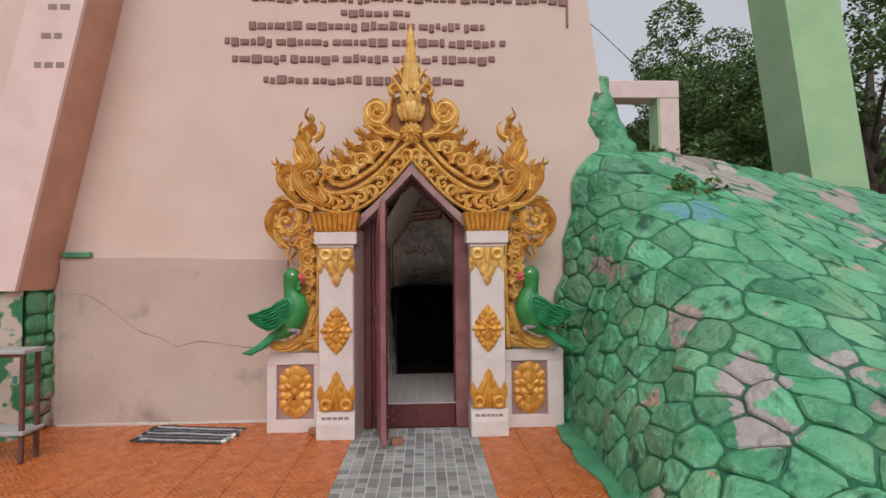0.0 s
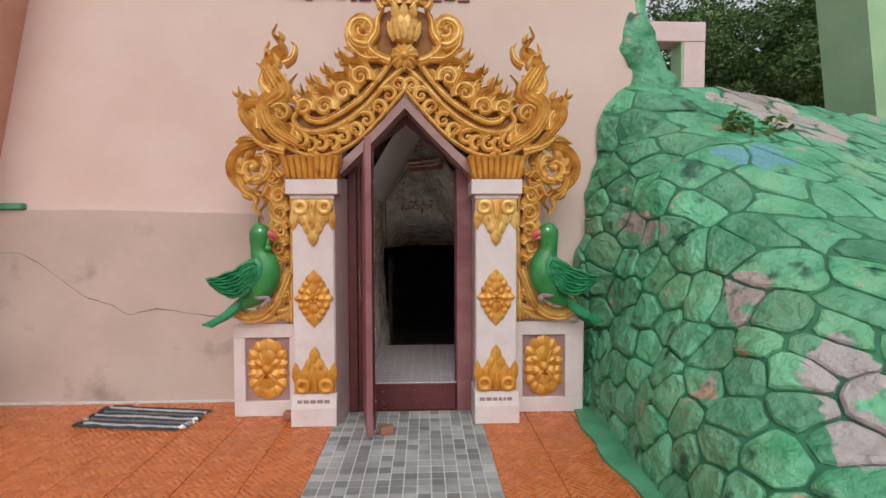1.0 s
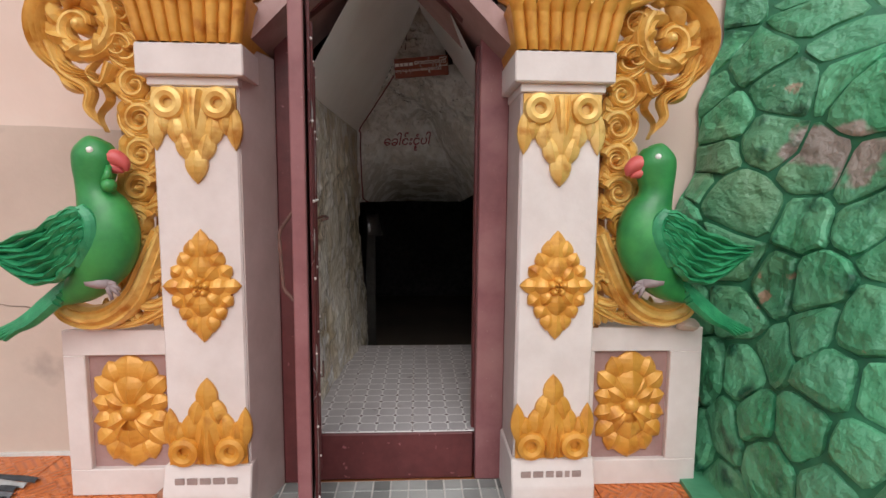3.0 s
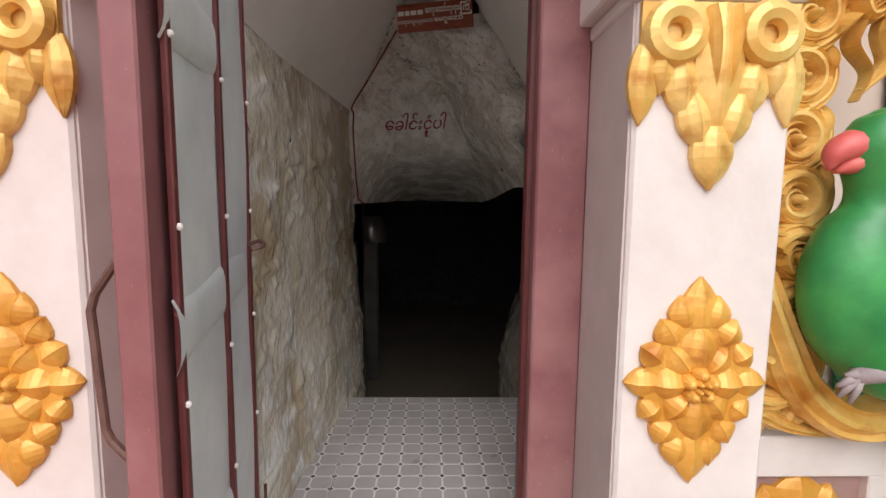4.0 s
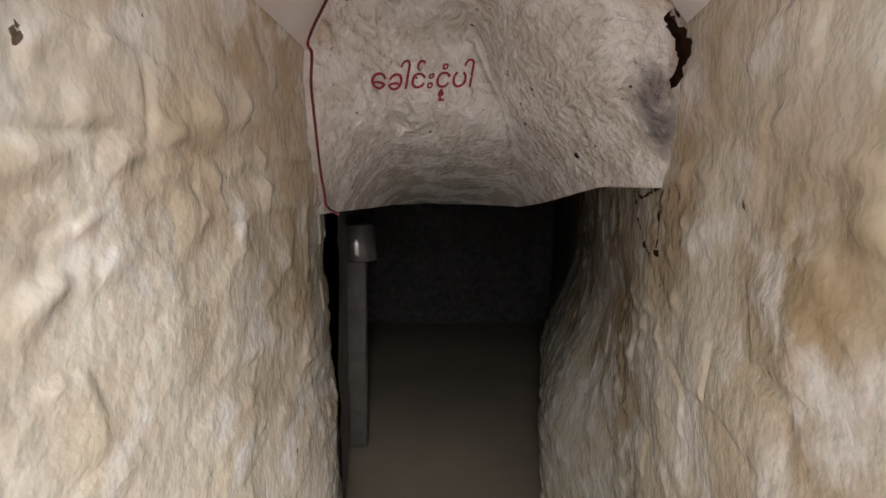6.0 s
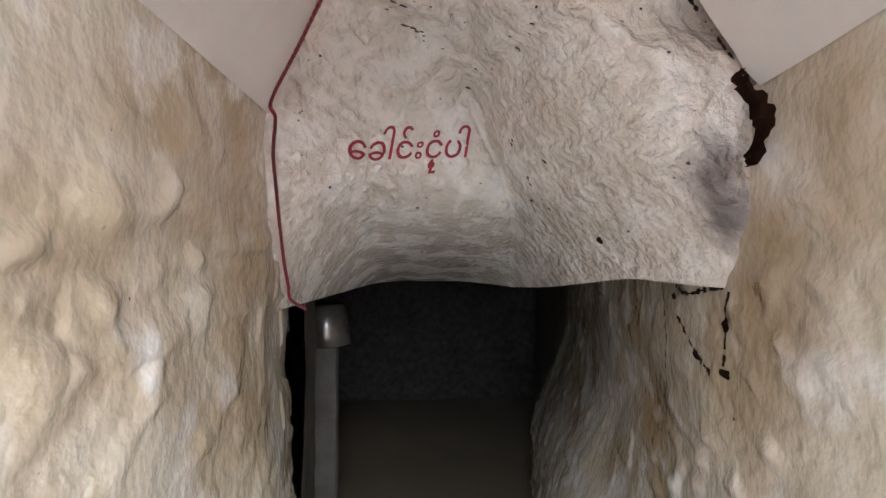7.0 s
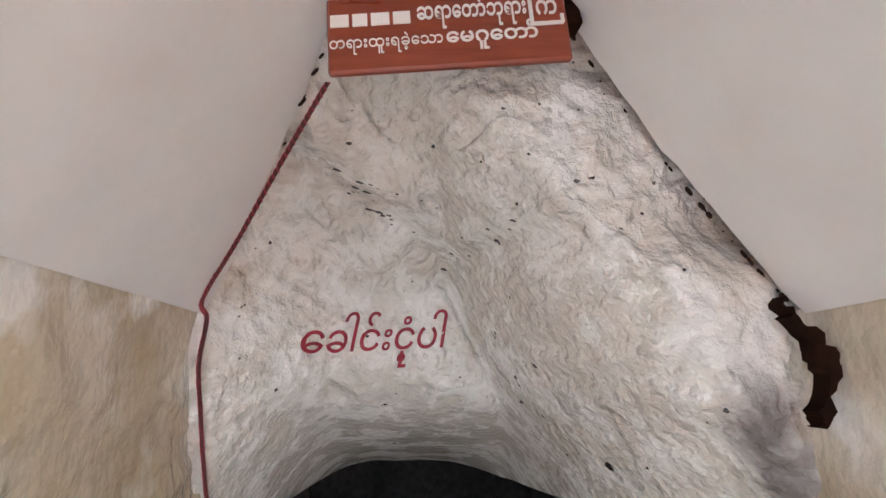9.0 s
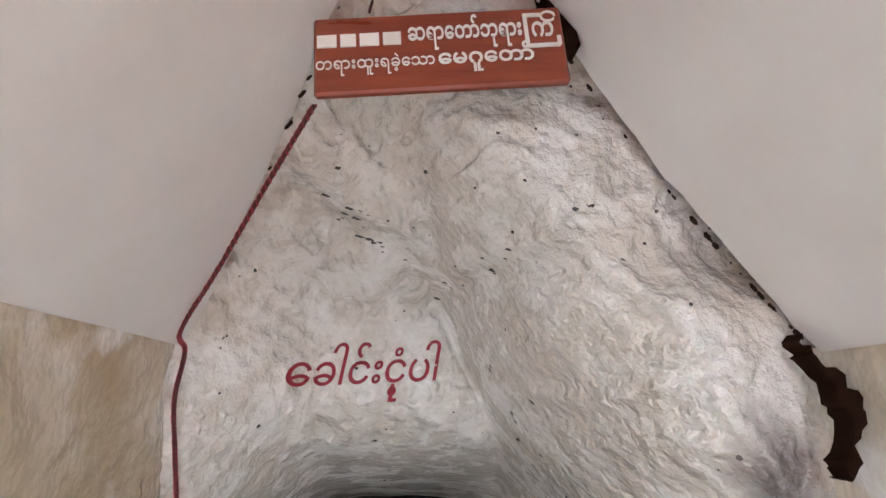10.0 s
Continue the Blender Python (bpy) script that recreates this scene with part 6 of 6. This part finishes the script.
def build_bricks():
    for (x, y, rz, lab) in ((-0.15, 5.44, 12, "worn brick lying against the open door leaf"), (-1.00, 5.80, -8, "broken brick lying beside the gate's pillar")):
        e = box(-0.055, 0.055, -0.04, 0.04, 0, 0.065, 0.008)
        ob = obj("brick", e, "brick")
        ob.matrix_basis = pose(x, y, 0.001, 0, 0, rz)
        tagged(ob, lab, "brick")
    bm = bmesh.new()
    bmesh.ops.create_icosphere(bm, subdivisions=2, radius=1)
    for v in bm.verts:
        v.co = Vector((v.co.x * 0.055, v.co.y * 0.04, v.co.z * 0.03)) + 0.014 * noise.noise_vector(v.co * 1.7)
    ob = obj("stone", bm, "dado")
    ob.location = (1.45, 5.82, 0.835)
    tagged(ob, "grey stone chip lying on the white pedestal", "stone")


def leaf_cloud(rng, clumps, per, size, spread):
    """Many small folded leaves gathered in clumps."""
    vs, fs = [], []
    for c, r in clumps:
        for _ in range(int(per * r * r)):
            d = Vector((rng.gauss(0, 1), rng.gauss(0, 1), rng.gauss(0, 1)))
            d = d.normalized() * r * rng.uniform(0.45, 1.0) ** 0.5
            p = c + Vector((d.x, d.y, d.z * 0.75))
            a = Vector((rng.gauss(0, 1), rng.gauss(0, 1), rng.gauss(0, 0.6))).normalized()
            b = a.cross(Vector((rng.gauss(0, 1), rng.gauss(0, 1), rng.gauss(0, 1)))).normalized()
            s = size * rng.uniform(0.6, 1.4)
            n = len(vs)
            vs += [p - a * s, p + b * s * 0.45, p + a * s, p - b * s * 0.45]
            fs.append((n, n + 1, n + 2, n + 3))
    return vs, fs


def build_tree(x, y, h, r, seed, per, label):
    rng = random.Random(seed)
    e = thing("tree", (x, y, -0.45), label, "tree", group="trees behind the mound")
    bm = bmesh.new()
    tube([(0, 0, 0), (0.1, 0, h * 0.25), (-0.1, 0.1, h * 0.5), (0.05, 0, h * 0.8)], [0.32, 0.26, 0.2, 0.07], bm, 10)
    clumps = []
    for k in range(13):
        a = 2 * math.pi * k / 13 + rng.uniform(-0.3, 0.3)
        z0 = h * rng.uniform(0.22, 0.6)
        d = r * rng.uniform(0.5, 0.95)
        end = Vector((d * math.cos(a), d * math.sin(a), z0 + h * rng.uniform(0.08, 0.32)))
        tube(spline([(0, 0, z0), (end.x * 0.4, end.y * 0.4, z0 + (end.z - z0) * 0.55), tuple(end)], 3), [0.10, 0.09, 0.08, 0.06, 0.05, 0.04, 0.03], bm, 6)
        for _ in range(4):
            clumps.append((end + Vector((rng.uniform(-1, 1), rng.uniform(-1, 1), rng.uniform(-0.6, 0.9))) * r * 0.28, r * rng.uniform(0.16, 0.30)))
    for _ in range(16):
        clumps.append((Vector((rng.uniform(-0.6, 0.6) * r, rng.uniform(-0.6, 0.6) * r, h * rng.uniform(0.6, 0.98))), r * rng.uniform(0.18, 0.30)))
    part("trunk", bm, "bark", e, "dark trunk with spreading limbs", smooth=True)
    vs, fs = leaf_cloud(rng, clumps, per, 0.085, 1)
    ob = new("crown", mesh_of_list("crown", vs, fs, "leaf"))
    ob.parent = e


def mesh_of_list(name, vs, fs, mat):
    me = bpy.data.meshes.new(name)
    me.from_pydata(vs, [], fs)
    me.materials.append(M[mat])
    return me


def build_shrubs():
    for (x, y, z, r, seed, lab) in ((2.95, 5.62, 2.33, 0.24, 3, "small weedy tuft growing on top of the mound"), (6.1, 12.6, 3.7, 1.0, 4, "climbing plant on the concrete frame")):
        rng = random.Random(seed)
        e = thing("shrub", (x, y, z), lab, "shrub")
        bm = bmesh.new()
        cl = []
        for k in range(7):
            d = Vector((rng.uniform(-1, 1), rng.uniform(-0.6, 0.6), rng.uniform(0.2, 0.9))) * r
            tube([(0, 0, -0.05), tuple(d * 0.5), tuple(d)], [0.012, 0.009, 0.004], bm, 5)
            cl.append((d, r * 0.45))
        part("stem", bm, "bark", e)
        vs, fs = leaf_cloud(rng, cl, 160 / (r * r), 0.045 if r < 0.4 else 0.10, 1)
        ob = new("foliage", mesh_of_list("foliage", vs, fs, "leaf"))
        ob.parent = e


def build_wire():
    e = thing("overhead_wire", (0, 0, 0), "thin black overhead wire against the sky", "wire")
    part("strand", tube(spline([(1.0, 12.0, 9.4), (4.5, 14.0, 8.6), (8.5, 16.5, 6.9), (12, 19, 6.2)], 5), 0.012, sides=5), "soot", e)


build_inscription()
build_sign()
build_wall_writing()
build_cord()
build_hole()
build_wall_crack()
build_wall_gaps()
build_vault_gaps()
build_lamp_post()
build_mat()
build_stand()
build_bricks()
build_tree(11.9, 21.0, 11.3, 4.6, 1, 900, "broad leafy green tree behind the mound")
build_tree(15.6, 24.0, 11.8, 5.2, 2, 700, "broad leafy green tree behind the mound")
build_tree(12.2, 13.5, 9.5, 2.6, 5, 500, "thin tree with bare lower limbs behind the column")
build_shrubs()
build_wire()
# ---- pieces of the floors and the mound, last ----
def slab(x0, x1, y0, y1, z0, z1, c=0.003):
    """A tile: a top, a chamfer and sides."""
    vs = [(x0, y0, z0), (x1, y0, z0), (x1, y1, z0), (x0, y1, z0), (x0, y0, z1 - c), (x1, y0, z1 - c), (x1, y1, z1 - c), (x0, y1, z1 - c),
          (x0 + c, y0 + c, z1), (x1 - c, y0 + c, z1), (x1 - c, y1 - c, z1), (x0 + c, y1 - c, z1)]
    fs = [(8, 9, 10, 11)]
    for b in (0, 4):
        for i in range(4):
            j = (i + 1) % 4
            fs.append((b + i, b + j, b + 4 + j, b + 4 + i))
    return vs, fs


def mesh_of(name, vs, fs, mats):
    me = bpy.data.meshes.new(name)
    me.from_pydata(vs, [], fs)
    for m in mats:
        me.materials.append(M[m])
    return me


def lay(name, me, x, y, z, parent):
    ob = new(name, me)
    ob.location = (x, y, z)
    ob.parent = parent
    return ob


floor = bpy.data.objects["floor"]
p = 0.40
g = 0.0025
whole = mesh_of("tile", *slab(g, p - g, g, p - g, -0.012, 0.0, 0.002), ["orange"])
far_v, far_f = [], []
PATH_L, PATH_R = -0.60, 0.637
part("path_bed", box(PATH_L, PATH_R, -3.98, 5.94, -0.011, -0.003), "grout", floor, "pale grout of the mosaic path")
for side in (-1, 1):
    i = 0
    while True:
        x1 = PATH_L - i * p if side < 0 else PATH_R + i * p
        x0 = x1 - p if side < 0 else x1
        x1 = x0 + p
        if x0 < -6.2 or x0 > 1.7:
            break
        y = 6.28
        while y > -3.9:
            y -= p
            if y > 2.2 and x0 > -5.0:
                lay("tile", whole, x0, y, 0.0, floor)
            else:
                vs, fs = slab(x0 + g, x0 + p - g, y + g, y + p - g, -0.012, 0.0, 0.002)
                b = len(far_v)
                far_v += vs
                far_f += [tuple(b + q for q in f) for f in fs]
        i += 1
ob = new("far_tiles", mesh_of("far_tiles", far_v, far_f, ["orange"]))
ob.parent = floor
ob["kind"] = "stuff"
n_across = 14
mp = (PATH_R - PATH_L) / n_across
small = mesh_of("mosaic_tile", *slab(0.0045, mp - 0.0045, 0.0045, mp - 0.0045, -0.008, 0.002, 0.0015), ["mosaic"])
far_v, far_f = [], []
y = 5.935
row = 0
while y > -3.9:
    y -= mp
    for k in range(n_across):
        x = PATH_L + k * mp
        if row < 21:
            lay("mosaic_tile", small, x, y, 0.0, floor)
        else:
            vs, fs = slab(x + 0.0045, x + mp - 0.0045, y + 0.0045, y + mp - 0.0045, -0.008, 0.002, 0.0015)
            b = len(far_v)
            far_v += vs
            far_f += [tuple(b + q for q in f) for f in fs]
    row += 1
ob = new("far_mosaic", mesh_of("far_mosaic", far_v, far_f, ["mosaic_far"]))
ob.parent = floor
ob["kind"] = "stuff"

# passage: pale tiles with rounded squares and dark corner dots
tp = 0.372
vs, fs = slab(0.0015, tp - 0.0015, 0.0015, tp - 0.0015, -0.006, 0.0, 0.001)
mats = [0] * len(fs)
h = tp / 4
for i in range(4):
    for j in range(4):
        cx, cy = (i + 0.5) * h, (j + 0.5) * h
        b = len(vs)
        a, c = h * 0.455, h * 0.30
        for dx, dy in ((-c, -a), (c, -a), (a, -c), (a, c), (c, a), (-c, a), (-a, c), (-a, -c)):
            vs.append((cx + dx, cy + dy, 0.0006))
        fs.append(tuple(range(b, b + 8)))
        mats.append(1)
for i in range(5):
    for j in range(5):
        cx, cy = i * h, j * h
        b = len(vs)
        vs += [(min(max(cx + dx, 0.001), tp - 0.001), min(max(cy + dy, 0.001), tp - 0.001), 0.0009) for dx, dy in ((-0.0125, 0), (0, -0.0125), (0.0125, 0), (0, 0.0125))]
        fs.append((b, b + 1, b + 2, b + 3))
        mats.append(2)
tile = mesh_of("tile", vs, fs, ["tile_line", "floor_tile", "tile_dot"])
for poly, m in zip(tile.polygons, mats):
    poly.material_index = m
pf = bpy.data.objects["floor_passage"]
for i in range(6):
    for j in range(4):
        lay("tile", tile, -0.62 + i * tp, 7.45 - tp * (j + 1), FLOOR_IN, pf)

build_mound_stones(mound, MOUND_S, MOUND_W)
